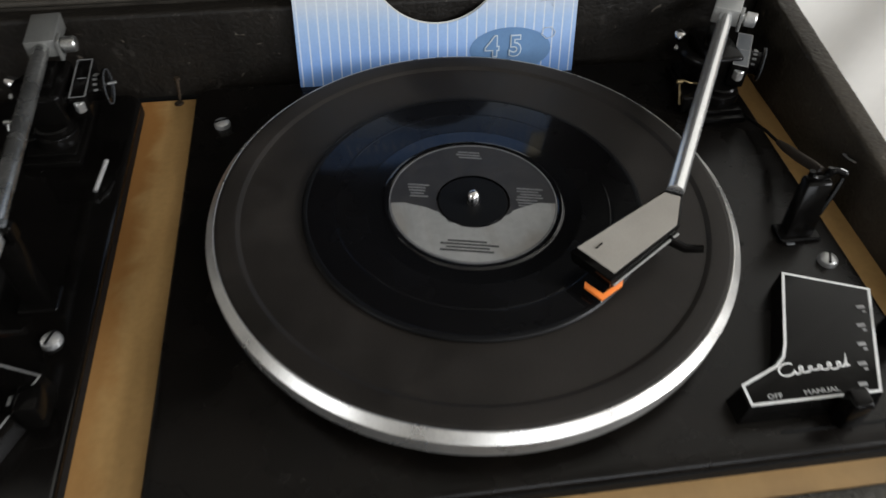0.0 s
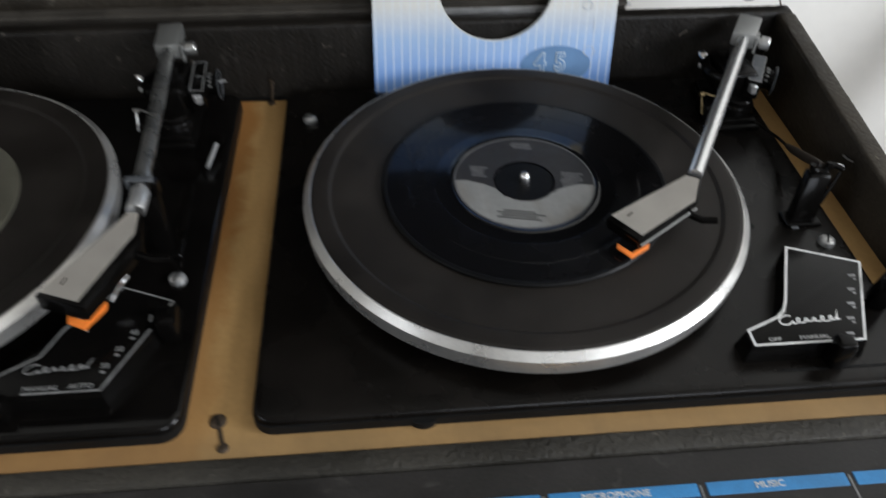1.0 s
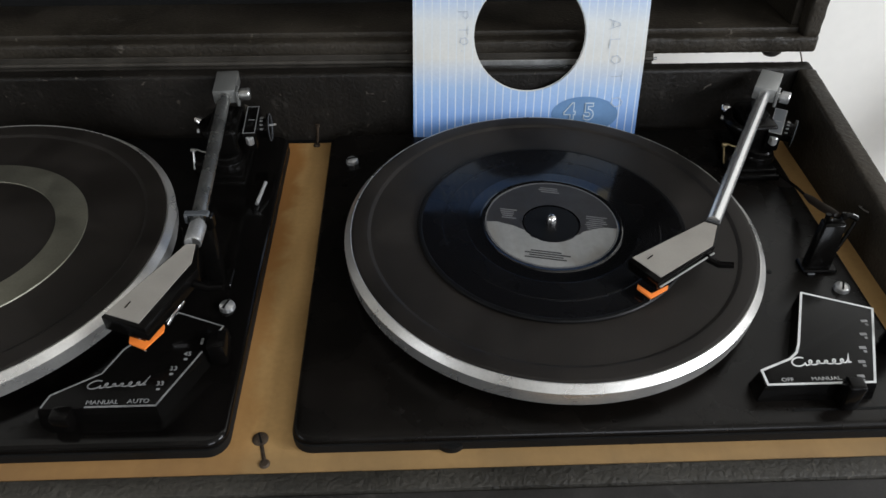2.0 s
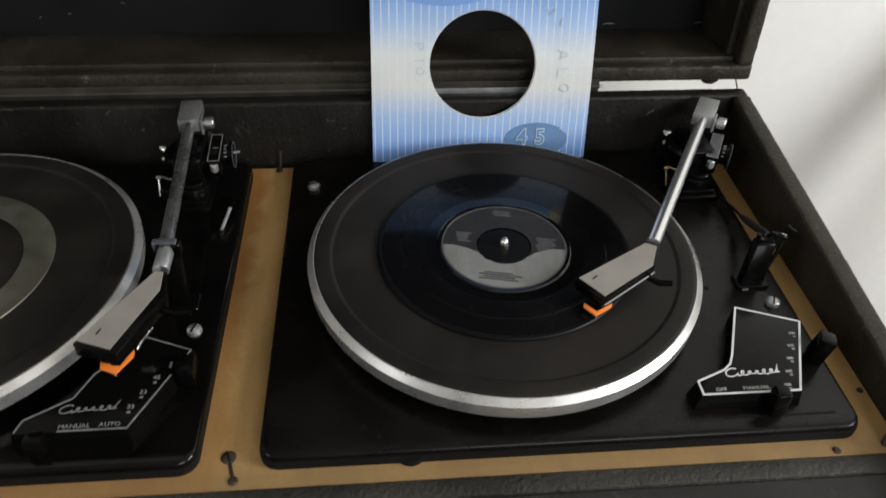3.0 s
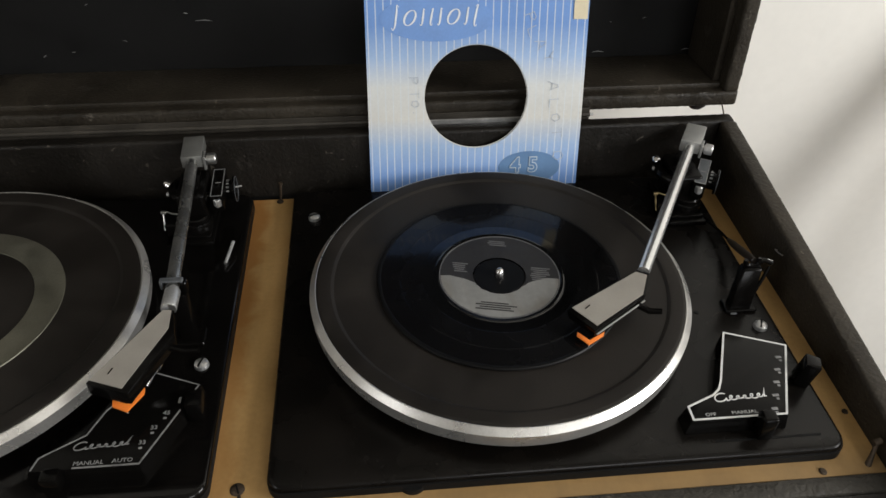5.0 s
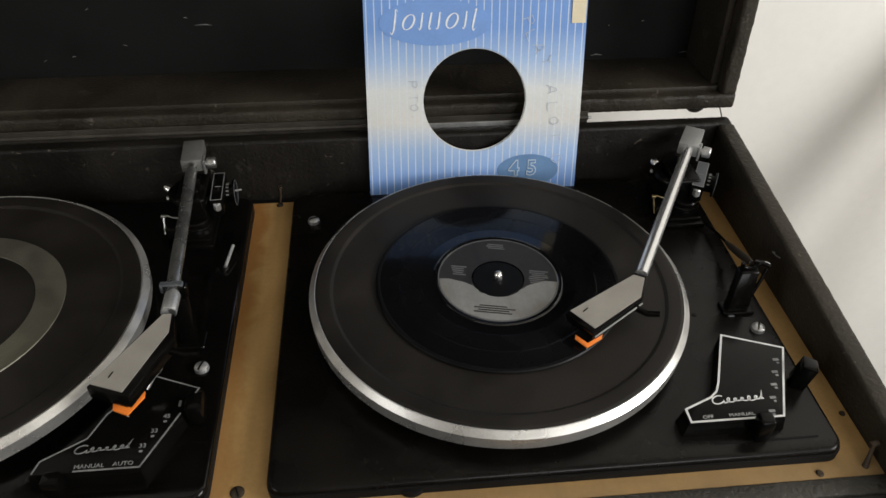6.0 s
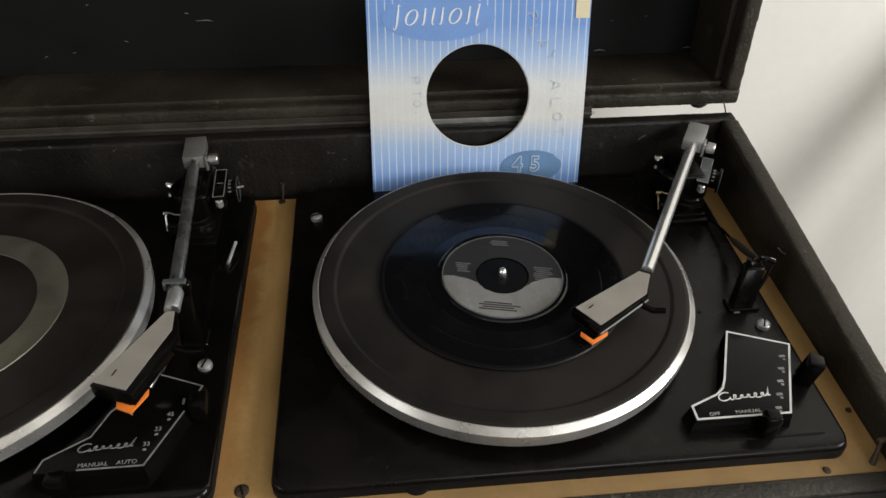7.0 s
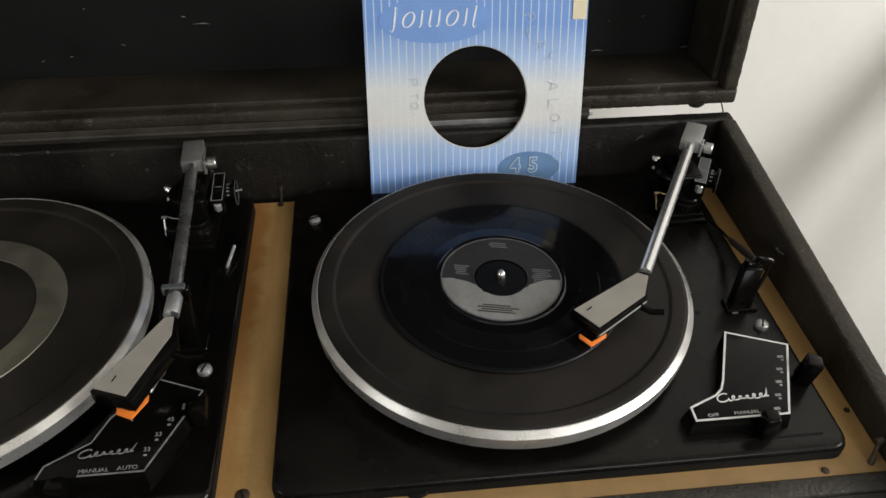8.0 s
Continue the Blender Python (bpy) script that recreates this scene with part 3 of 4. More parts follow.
# ---- turntables ----
def screw(owner, x, y, r=0.0049, slot=35):
    s = part("screw", lathe([(0, 0.0042), (r * 0.6, 0.0040), (r * 0.92, 0.0028), (r, 0.0012), (r, -0.0005), (0, -0.0005)], x, y, 28), DULLCHROME, owner, "nickel slotted screw")
    part("slot", moved(hexa((-r * 0.85, -0.0006, 0.0036), (r * 0.85, 0.0006, 0.0044)), Matrix.Translation((x, y, 0)) @ Matrix.Rotation(radians(slot), 4, "Z")), FELT, s)


def base_plate(owner, x0, x1, y0, y1, material):
    """A pressed steel plate with rounded corners and a rolled upper edge."""
    bm = bmesh.new()
    loops = []
    for inset, z in [(0.0, -0.0045), (0.0, -0.0030)] + [(0.0030 * (1 - math.cos(radians(a))), -0.0030 + 0.0030 * math.sin(radians(a))) for a in (22, 45, 67, 90)]:
        loops.append([bm.verts.new((*p, z)) for p in rounded(x0 + inset, x1 - inset, y0 + inset, y1 - inset, 0.011 - inset, 8)])
    for a, b in zip(loops, loops[1:]):
        for i in range(len(a)):
            j = (i + 1) % len(a)
            bm.faces.new((a[i], a[j], b[j], b[i]))
    bm.faces.new(loops[0][::-1])
    bm.faces.new(loops[-1])
    plate = part("base_plate", bm, material, owner, angle=40)
    # Dark skirt added for the plate's lower side and its shade on the deck.
    part("skirt", prism(rounded(x0 - 0.0002, x1 + 0.0002, y0 - 0.0012, y1 - 0.0002, 0.0112), DECK, -0.0038), FELT, plate, "dull black skirt for the plate's side and the shade below it")
    return plate


def platter(owner, cx, cy, ring):
    wide = 0.0024 if ring else 0.0
    rim = [(0.1285, 0.0232), (0.1308, 0.0240), (0.1312, 0.0238), (0.1349, 0.0203), (0.1350, 0.0200), (0.1344, 0.0108), (0.1336, 0.0100)]
    prof = [(0, 0.0200), (0.1240, 0.0200)] + [(r + wide, z) for r, z in rim] + [(0.116, 0.0090), (0, 0.0090)]
    p = part("platter", lathe(prof, cx, cy, 192), ALLOY, owner, "turned aluminium platter rim", angle=12)
    prof = [(0.0, 0.0226), (0.0890, 0.0226), (0.0950, 0.0228), (0.1165, 0.0229), (0.1178, 0.0230), (0.1188, 0.0236), (0.1200, 0.0242), (0.1212, 0.0244)]
    prof += [(r + wide * 0.7, z) for r, z in ((0.1285, 0.0244), (0.1303, 0.0240), (0.1306, 0.0215))]
    part("mat", lathe(prof, cx, cy, 160), RUBBER, p, "ribbed black rubber mat", angle=10)
    if ring:
        part("disc", lathe([(0.0612, 0.0222), (0.0617, 0.0233), (0.0813, 0.0233), (0.0818, 0.0222)], cx, cy, 128), RINGMETAL, p, "dull metal ring inlaid in the mat")
        part("label_inlay", lathe([(0.0255, 0.0220), (0.0257, 0.0229), (0.0262, 0.0229), (0.0264, 0.0220)], cx, cy, 64), RINGMETAL, p)
    part("spindle", lathe([(0.0, 0.0314), (0.0012, 0.0312), (0.0026, 0.0300), (0.0034, 0.0282), (0.0035, 0.026), (0.0035, 0.020)], cx, cy, 24), CHROME, owner, "polished steel spindle")
    # dark ring added for the shade in the gap below the platter
    part("shade_skirt", lathe([(0.112, 0.0092), (0.112, 0.0003), (0.10, 0.0003)], cx, cy, 64), FELT, owner)


def lerp(a, b, t):
    return tuple(a[i] + (b[i] - a[i]) * t for i in range(len(a)))


def tonearm(owner, pivot, elbow, head, tip, dull, plate=None):
    """pivot: where the tube leaves its block; elbow: the tube's other end; head: five corners of the head's top."""
    metal = ARMDULL if dull else DULLCHROME
    grey_metal = BLOCKDARK if dull else GREYPAINT
    arm = part("tonearm", rod([lerp(pivot, elbow, -0.03), lerp(pivot, elbow, 0.5), elbow], 0.0044, 24), ARMDULL if dull else TUBE, owner, "polished metal tonearm tube")
    ang = math.atan2(pivot[1] - elbow[1], pivot[0] - elbow[0]) - math.pi / 2
    at = Matrix.Translation(pivot) @ Matrix.Rotation(ang, 4, "Z")
    part("pivot_block", moved(hexa((-0.0082, 0.0, -0.0050), (0.0082, 0.0310, 0.0058), 0.0008), at), grey_metal, arm, "grey metal pivot block")
    part("block_cheek", moved(hexa((0.0084, -0.001, -0.0075), (0.0104, 0.009, 0.0048), 0.0004, 1), at), grey_metal, arm)
    knob = [(0.0103, 0.004, 0.0), (0.0118, 0.004, 0.0), (0.0119, 0.004, 0.0), (0.0176, 0.004, 0.0), (0.0184, 0.004, 0.0)]
    part("knob", moved(rod(knob, [0.0030, 0.0030, 0.0046, 0.0046, 0.0040], 24), at), metal, arm, "knurled metal knob")
    # headshell: black body, grey top plate, pale side strip
    c = Vector((sum(p[0] for p in head) / 5, sum(p[1] for p in head) / 5, 0))
    body = bmesh.new()
    hi = [body.verts.new(p) for p in head]
    lo = [body.verts.new((c.x + (p[0] - c.x) * (1.0 if dull else 0.94), c.y + (p[1] - c.y) * (1.0 if dull else 0.92), p[2] - (0.0100 if dull else 0.0085))) for p in head]
    body.faces.new(hi)
    body.faces.new(lo[::-1])
    for i in range(5):
        j = (i + 1) % 5
        body.faces.new((hi[i], lo[i], lo[j], hi[j]))
    bmesh.ops.bevel(body, geom=list(body.edges), offset=0.0007, segments=2, profile=0.5, affect="EDGES")
    shell = part("headshell", body, PLASTIC, owner, "black headshell with a grey top plate")
    grey = bmesh.new()
    up = [grey.verts.new((p[0], p[1], p[2] + 0.0007)) for p in plate or [(c.x + (p[0] - c.x) * 0.90, c.y + (p[1] - c.y) * 0.87, p[2]) for p in head]]
    dn = [grey.verts.new(v.co - Vector((0, 0, 0.0010))) for v in up]
    grey.faces.new(up)
    grey.faces.new(dn[::-1])
    for i in range(5):
        j = (i + 1) % 5
        grey.faces.new((up[i], dn[i], dn[j], up[j]))
    part("top_plate", grey, HEADGREY, shell, "grey satin top plate")
    A, B, C, D, E = [Vector(p) for p in head]
    mark = (D * 0.30 + E * 0.70) * 0.86 + (A + B) * 0.07
    along = ((A + B) / 2 - (D + E) / 2).normalized()
    part("mark", rod([mark + Vector((0, 0, 0.0008)), mark + along * 0.0045 + Vector((0, 0, 0.0008))], 0.0004, 6, flat=0.4), PLASTIC, shell)
    off = Vector((0, 0, -0.0045))
    if not dull:
        part("side_strip", rod([C + off + (D - C) * 0.02 + Vector((0.0006, -0.0006, 0)), C + off + (D - C) * 0.96 + Vector((0.0004, -0.0004, 0))], 0.0006, 8), GREYPAINT, shell, "pale metal side strip")
    # finger lift
    s = (C - D).normalized()
    out = Vector((-s.y, s.x, 0)) * -1
    if out.y > 0:
        out = -out
    f0 = C + (D - C) * 0.12 + Vector((0, 0, -0.006))
    part("finger_lift", rod([f0, f0 + out * 0.006 + Vector((0.003, 0, -0.001)), f0 + out * 0.009 + Vector((0.009, 0, 0.0005))], [0.0024, 0.0022, 0.0019], 10), PLASTIC, shell)
    # cartridge and stylus guard
    nose = (D + E) / 2
    q = lerp(tuple(nose), tuple((A + B) / 2), 0.16)
    L, T, R = [Vector(p) for p in tip]
    mid = (L + R) / 2
    cart = bmesh.new()
    hi = [cart.verts.new(tuple(v)) for v in (E + (A - E) * 0.08 + Vector((0, 0, -0.008)), D + (C - D) * 0.06 + Vector((0, 0, -0.008)), D + (C - D) * 0.35 + Vector((0, 0, -0.008)), E + (A - E) * 0.35 + Vector((0, 0, -0.008)))]
    lo = [cart.verts.new((v.co.x * 0.86 + mid.x * 0.14, v.co.y * 0.86 + mid.y * 0.14, L.z + 0.0042)) for v in hi]
    cart.faces.new(hi)
    cart.faces.new(lo[::-1])
    for i in range(4):
        j = (i + 1) % 4
        cart.faces.new((hi[i], lo[i], lo[j], hi[j]))
    bmesh.ops.bevel(cart, geom=list(cart.edges), offset=0.0006, segments=1, affect="EDGES")
    part("cartridge", cart, PLASTIC, shell, "black cartridge body")
    guard = bmesh.new()
    w = 0.0030 if dull else 0.0018
    inner = [L + (mid - L) * 0.0 + (mid - T).normalized() * w * 1.3, T + (mid - T).normalized() * w * 1.6, R + (mid - T).normalized() * w * 1.3]
    o = [guard.verts.new(v) for v in (L, T, R)]
    n_ = [guard.verts.new(v + Vector((0, 0, 0.0008))) for v in inner]
    o2 = [guard.verts.new(v - Vector((0, 0, 0.0011))) for v in (L, T, R)]
    n2 = [guard.verts.new(v - Vector((0, 0, 0.0013))) for v in inner]
    for i in (0, 1):
        guard.faces.new((o[i], o[i + 1], n_[i + 1], n_[i]))
        guard.faces.new((o2[i + 1], o2[i], n2[i], n2[i + 1]))
        guard.faces.new((o[i + 1], o[i], o2[i], o2[i + 1]))
        guard.faces.new((n_[i], n_[i + 1], n2[i + 1], n2[i]))
    guard.faces.new((o[0], n_[0], n2[0], o2[0]))
    guard.faces.new((o[2], o2[2], n2[2], n_[2]))
    part("stylus_guard", guard, ORANGE, shell, "bright orange stylus holder")
    part("stylus", rod([T + Vector((0, 0, -0.001)), T + (mid - T) * 0.2 + Vector((0, 0, -0.0035))], 0.0003, 6), DULLCHROME, shell)
    return arm


def arm_tower(owner, x, y, ang, dull):
    """The black gimbal tower that carries the arm; x, y: its middle; ang: the arm's swing in degrees."""
    tw = part("arm_tower", hexa((x - 0.012, y - 0.024, 0.012), (x + 0.011, y + 0.014, 0.0370), 0.003, 3), PLASTIC, owner, "black tonearm tower with small chrome fittings")
    part("tower_foot", hexa((x - 0.017, y - 0.041, -0.0005), (x + 0.015, y + 0.02, 0.0045), 0.0014, 2), PLASTIC, tw)
    part("tower_step", hexa((x - 0.015, y - 0.037, 0.0045), (x + 0.013, y + 0.018, 0.0075), 0.0012, 2), PLASTIC, tw)
    part("tower_drum", lathe([(0, 0.0185), (0.0095, 0.0185), (0.0105, 0.0175), (0.0105, 0.0145), (0.0118, 0.0140), (0.0125, 0.0125), (0.0125, 0.007), (0, 0.007)], x + 0.001, y - 0.022, 40), PLASTIC, tw)
    at = Matrix.Translation((x, y, 0)) @ Matrix.Rotation(radians(ang), 4, "Z")

    def put(name, bm, material, owner_, label=""):
        return part(name, moved(bm, at), material, owner_, label)

    put("yoke", hexa((-0.0055, -0.016, 0.0360), (0.0055, 0.008, 0.0405), 0.0015, 2), PLASTIC, tw)
    ring = [radians(a) for a in range(95, 351, 15)]
    put("gimbal_ring", rod([(0.0170 * math.cos(a), -0.003 + 0.0170 * math.sin(a), 0.0290) for a in ring], 0.0042, 12), PLASTIC, tw, "black gimbal ring")
    # bias box with a graduated wheel on the outer side
    box = put("bias_box", hexa((0.0135, -0.0235, 0.020), (0.0235, 0.0155, 0.0345), 0.0012, 2), PLASTIC, owner, "black anti-skate box with a dial wheel")
    if not dull:
        put("cover_plate", hexa((0.0147, -0.0221, 0.0343), (0.0223, 0.0141, 0.0346)), GREYDARK, box, "dark grey cover plate")
    put("outline", ribbon([(0.0143, -0.0225), (0.0227, -0.0225), (0.0227, 0.0145), (0.0143, 0.0145)], 0.0006, 0.0344, 0.0003, True), DIMLINE, box)
    put("index_line", hexa((0.0165, -0.0050, 0.0346), (0.0215, -0.0044, 0.0348)), DIMLINE, box)
    put("dial_hub", rod([(0.0233, -0.004, 0.027), (0.0300, -0.004, 0.027)], 0.0074, 24), PLASTIC, box)
    put("dial_wheel", rod([(0.0298, -0.004, 0.027), (0.0301, -0.004, 0.027), (0.0314, -0.004, 0.027), (0.0317, -0.004, 0.027)], [0.0100, 0.0106, 0.0106, 0.0100], 32), PLASTIC, box, "thin black dial wheel")
    rim = [radians(a) for a in range(0, 361, 12)]
    put("rim_line", rod([(0.0318, -0.004 + 0.0101 * math.cos(a), 0.027 + 0.0101 * math.sin(a)) for a in rim], 0.00028, 6), GREYDARK, box)
    for i in range(6):
        t = radians(25 + 24 * i)
        b, h = -0.004 - 0.0075 * math.cos(t), 0.027 + 0.0075 * math.sin(t)
        put("dial_figure", hexa((0.0250, b - 0.0006, h - 0.0005), (0.0272, b + 0.0006, h + 0.0004)), DIMLINE, box)
    if dull:
        put("dial_pin", rod([(0.0316, -0.004, 0.029), (0.0365, -0.004, 0.0295)], 0.0008, 8), DULLCHROME, box)
    put("end_wedge", prism([(0.0155, -0.0236), (0.0220, -0.0236), (0.0208, -0.0262), (0.0185, -0.0272)], 0.0262, 0.0322, 0.0006, 1), DULLCHROME, box, "bright metal wedge on the box's end")
    # small fittings on the inner side
    put("adjusting_screw", rod([(-0.0190, -0.001, 0.0320), (-0.0215, 0.0005, 0.0332), (-0.0232, 0.0015, 0.0340), (-0.0238, 0.0018, 0.0342)], [0.0036, 0.0036, 0.0026, 0.0010], 20), CHROME, tw, "domed chrome screw")
    put("lock_nut", rod([(-0.0195, -0.0075, 0.0285), (-0.0220, -0.0075, 0.0288)], 0.0016, 6), DULLCHROME, tw)
    a = x - 0.0215
    part("lever_wire", rod([(a - 0.0030, y - 0.026, 0.006), (a - 0.0032, y - 0.019, 0.0165), (a - 0.0005, y - 0.018, 0.0185), (a + 0.0035, y - 0.019, 0.0170), (a + 0.0105, y - 0.018, 0.0155)], [0.0008, 0.0007, 0.0007, 0.0006, 0.0006], 8), ARMDULL if dull else BRASS, tw)
    part("lever_nut", rod([(a - 0.0050, y - 0.0185, 0.0182), (a - 0.0015, y - 0.0185, 0.0182)], 0.0014, 12), ARMDULL if dull else BRASS, tw)
    part("bracket", hexa((a - 0.002, y - 0.028, 0.0005), (a + 0.012, y - 0.010, 0.012), 0.001, 1), PLASTIC, tw)


def squiggle(x, y, length, height, z, tilt=0.0):
    """A slanted running-hand stroke, an open loop, uneven low waves and a tall end, standing for a maker's mark."""
    pts = []
    for i in range(22):
        a = radians(50 + 285 * i / 21)
        pts.append((0.125 * length + 0.115 * length * math.cos(a), 0.40 * height + 0.46 * height * math.sin(a)))
    for i in range(76):
        k = i / 75
        swell = 0.20 + 0.07 * math.sin(9 * k + 1)
        pts.append((length * (0.25 + 0.66 * k) + 0.26 * height * math.sin(10 * math.pi * k), 0.24 * height - swell * height * math.cos(10 * math.pi * k)))
    pts += [(0.945 * length, 0.35 * height), (0.960 * length, 0.98 * height), (0.955 * length, 0.10 * height), (1.0 * length, 0.12 * height)]
    return ribbon([(x + a + 0.35 * b, y + b + tilt * a) for a, b in pts], height * 0.125, z, 0.0002)


# right-hand turntable
def turntable_playing():
    t = thing("turntable", (0.02, 0.0, DECK), "black record turntable playing a single", "turntable", "turntables in the console")
    base_plate(t, -0.1565, 0.1970, -0.1446, 0.1480, BLACK)
    screw(t, -0.1374, 0.1078, slot=20)
    screw(t, 0.1832, -0.0420, slot=65)
    platter(t, 0.0, 0.0, False)
    arm_tower(t, 0.1720, 0.1155, -28, False)
    tonearm(t, (0.1795, 0.1235, 0.0450), (0.0949, -0.0240, 0.0430),
            [(0.0912, -0.0215, 0.0432), (0.0986, -0.0260, 0.0432), (0.0904, -0.0450, 0.0420), (0.0497, -0.0717, 0.0390), (0.0358, -0.0520, 0.0390)],
            [(0.0406, -0.0658, 0.0290), (0.0468, -0.0738, 0.0285), (0.0583, -0.0670, 0.0290)], False)
    # arm rest with its fork
    bm = hexa((0.1665, -0.0255, 0.0), (0.1830, -0.0170, 0.030), 0.0015, 2)
    for v in bm.verts:
        k = v.co.z / 0.03
        v.co.y += 0.0115 * k
        v.co.x += (0.0085 if v.co.x < 0.175 else 0.0060) * k
    post = part("arm_rest", bm, PLASTIC, t, "black plastic arm rest with a forked clip")
    part("rest_foot", hexa((0.1640, -0.0275, -0.0003), (0.1868, -0.0140, 0.0026), 0.0008, 1), PLASTIC, post)
    part("foot_label", hexa((0.1668, -0.0290, 0.0002), (0.1715, -0.0274, 0.0012), 0.0003, 1), GREYDARK, post)
    saddle = [radians(a) for a in range(180, 361, 20)]
    part("fork", rod([(0.1758, -0.0105, 0.0365)] + [(0.1812 + 0.0052 * math.cos(a), -0.0105, 0.0338 + 0.0030 * math.sin(a)) for a in saddle] + [(0.1866, -0.0095, 0.0368)], 0.0017, 10), PLASTIC, post)
    part("clip", rod([(0.1862, -0.0100, 0.0330), (0.1905, -0.0085, 0.0335), (0.1945, -0.0100, 0.0328), (0.1962, -0.0110, 0.0320)], [0.0022, 0.0020, 0.0018, 0.0015], 10), PLASTIC, post)
    part("brace", rod([(0.1950, -0.0110, 0.0300), (0.1905, -0.0150, 0.0220), (0.1850, -0.0190, 0.0120)], 0.0013, 8), PLASTIC, post)
    part("pin", rod([(0.1930, -0.0088, 0.0347), (0.1960, -0.0104, 0.0338)], 0.0005, 6), DULLCHROME, post)
    # control plate
    top = [(0.1478, -0.0545), (0.1295, -0.0965), (0.1255, -0.1035), (0.1200, -0.1080), (0.1003, -0.1160), (0.1003, -0.1262), (0.1617, -0.1262), (0.1867, -0.0698)]
    foot = [(0.1465, -0.0545), (0.1275, -0.0960), (0.1235, -0.1020), (0.1185, -0.1062), (0.0975, -0.1150), (0.0980, -0.1275), (0.1630, -0.1275), (0.1880, -0.0698)]
    cp = part("control_plate", prism([(*q, 0.012) for q in top], -0.0003, 0.012, 0.0012, 2, foot), PLASTIC, t, "black control plate with a pale outline")
    c = Vector((0.144, -0.098))
    line = [(c.x + (x - c.x) * 0.965, c.y + (y - c.y) * 0.965) for x, y in top]
    part("outline", ribbon(line, 0.0013, 0.0119, 0.0003, True), WHITELINE, cp, "white printed outline")
    part("maker_mark", squiggle(0.1195, -0.1128, 0.0345, 0.0068, 0.0120, 0.03), WHITELINE, cp, "white running-hand mark")
    part("lettering", lettering("OFF", 0.0034, pose(0.1135, -0.1224, 0.0122), 1.15), PALELINE, cp)
    part("lettering", lettering("MANUAL", 0.0034, pose(0.1352, -0.1222, 0.0122), 1.2), PALELINE, cp)
    for i in range(5):
        k = i / 4
        x, y = 0.1758 - 0.0205 * k, -0.0815 - 0.0405 * k
        part("lettering", hexa((x - 0.0022, y - 0.0001, 0.0119), (x + 0.0018, y + 0.0019, 0.0122)), DIMLINE, cp)
        part("lettering", hexa((x - 0.0008, y - 0.0027, 0.0119), (x + 0.0010, y - 0.0011, 0.0122)), DIMLINE, cp)
    # slot with its lever at the front
    part("slot", hexa((0.116, -0.1345, -0.0004), (0.183, -0.1330, 0.0003)), FELT, cp)
    part("lever", hexa((0.1402, -0.1362, 0.0006), (0.1500, -0.1268, 0.0205), 0.0018, 3), PLASTIC, cp, "black lever knob")
    part("stalk", hexa((0.1436, -0.1275, 0.0006), (0.1466, -0.1205, 0.0110), 0.0006, 1), PLASTIC, cp)
    kn = hexa((-0.0050, -0.0055, 0.0), (0.0050, 0.0055, 0.0205), 0.0011, 2)
    part("knob", moved(kn, Matrix.Translation((0.1885, -0.0915, 0.0004)) @ Matrix.Rotation(radians(-22), 4, "Z") @ Matrix.Rotation(radians(10), 4, "Y")), PLASTIC, cp, "black speed knob")
    # suspension flanges that peep out under the plate's front
    for x, y, r in ((-0.0715, -0.1395, 0.0088), (0.0260, -0.1385, 0.0075)):
        part("mount_flange", lathe([(0, DECK + 0.004), (r, DECK + 0.004), (r, DECK - 0.0002), (0, DECK - 0.0002)], x, y, 32), FELT, t)
    part("hole", lathe([(0, 0.0004), (0.0017, 0.0004), (0.0019, -0.0002)], 0.1427, -0.0244, 16), FELT, t)
    return t


turntable_playing()


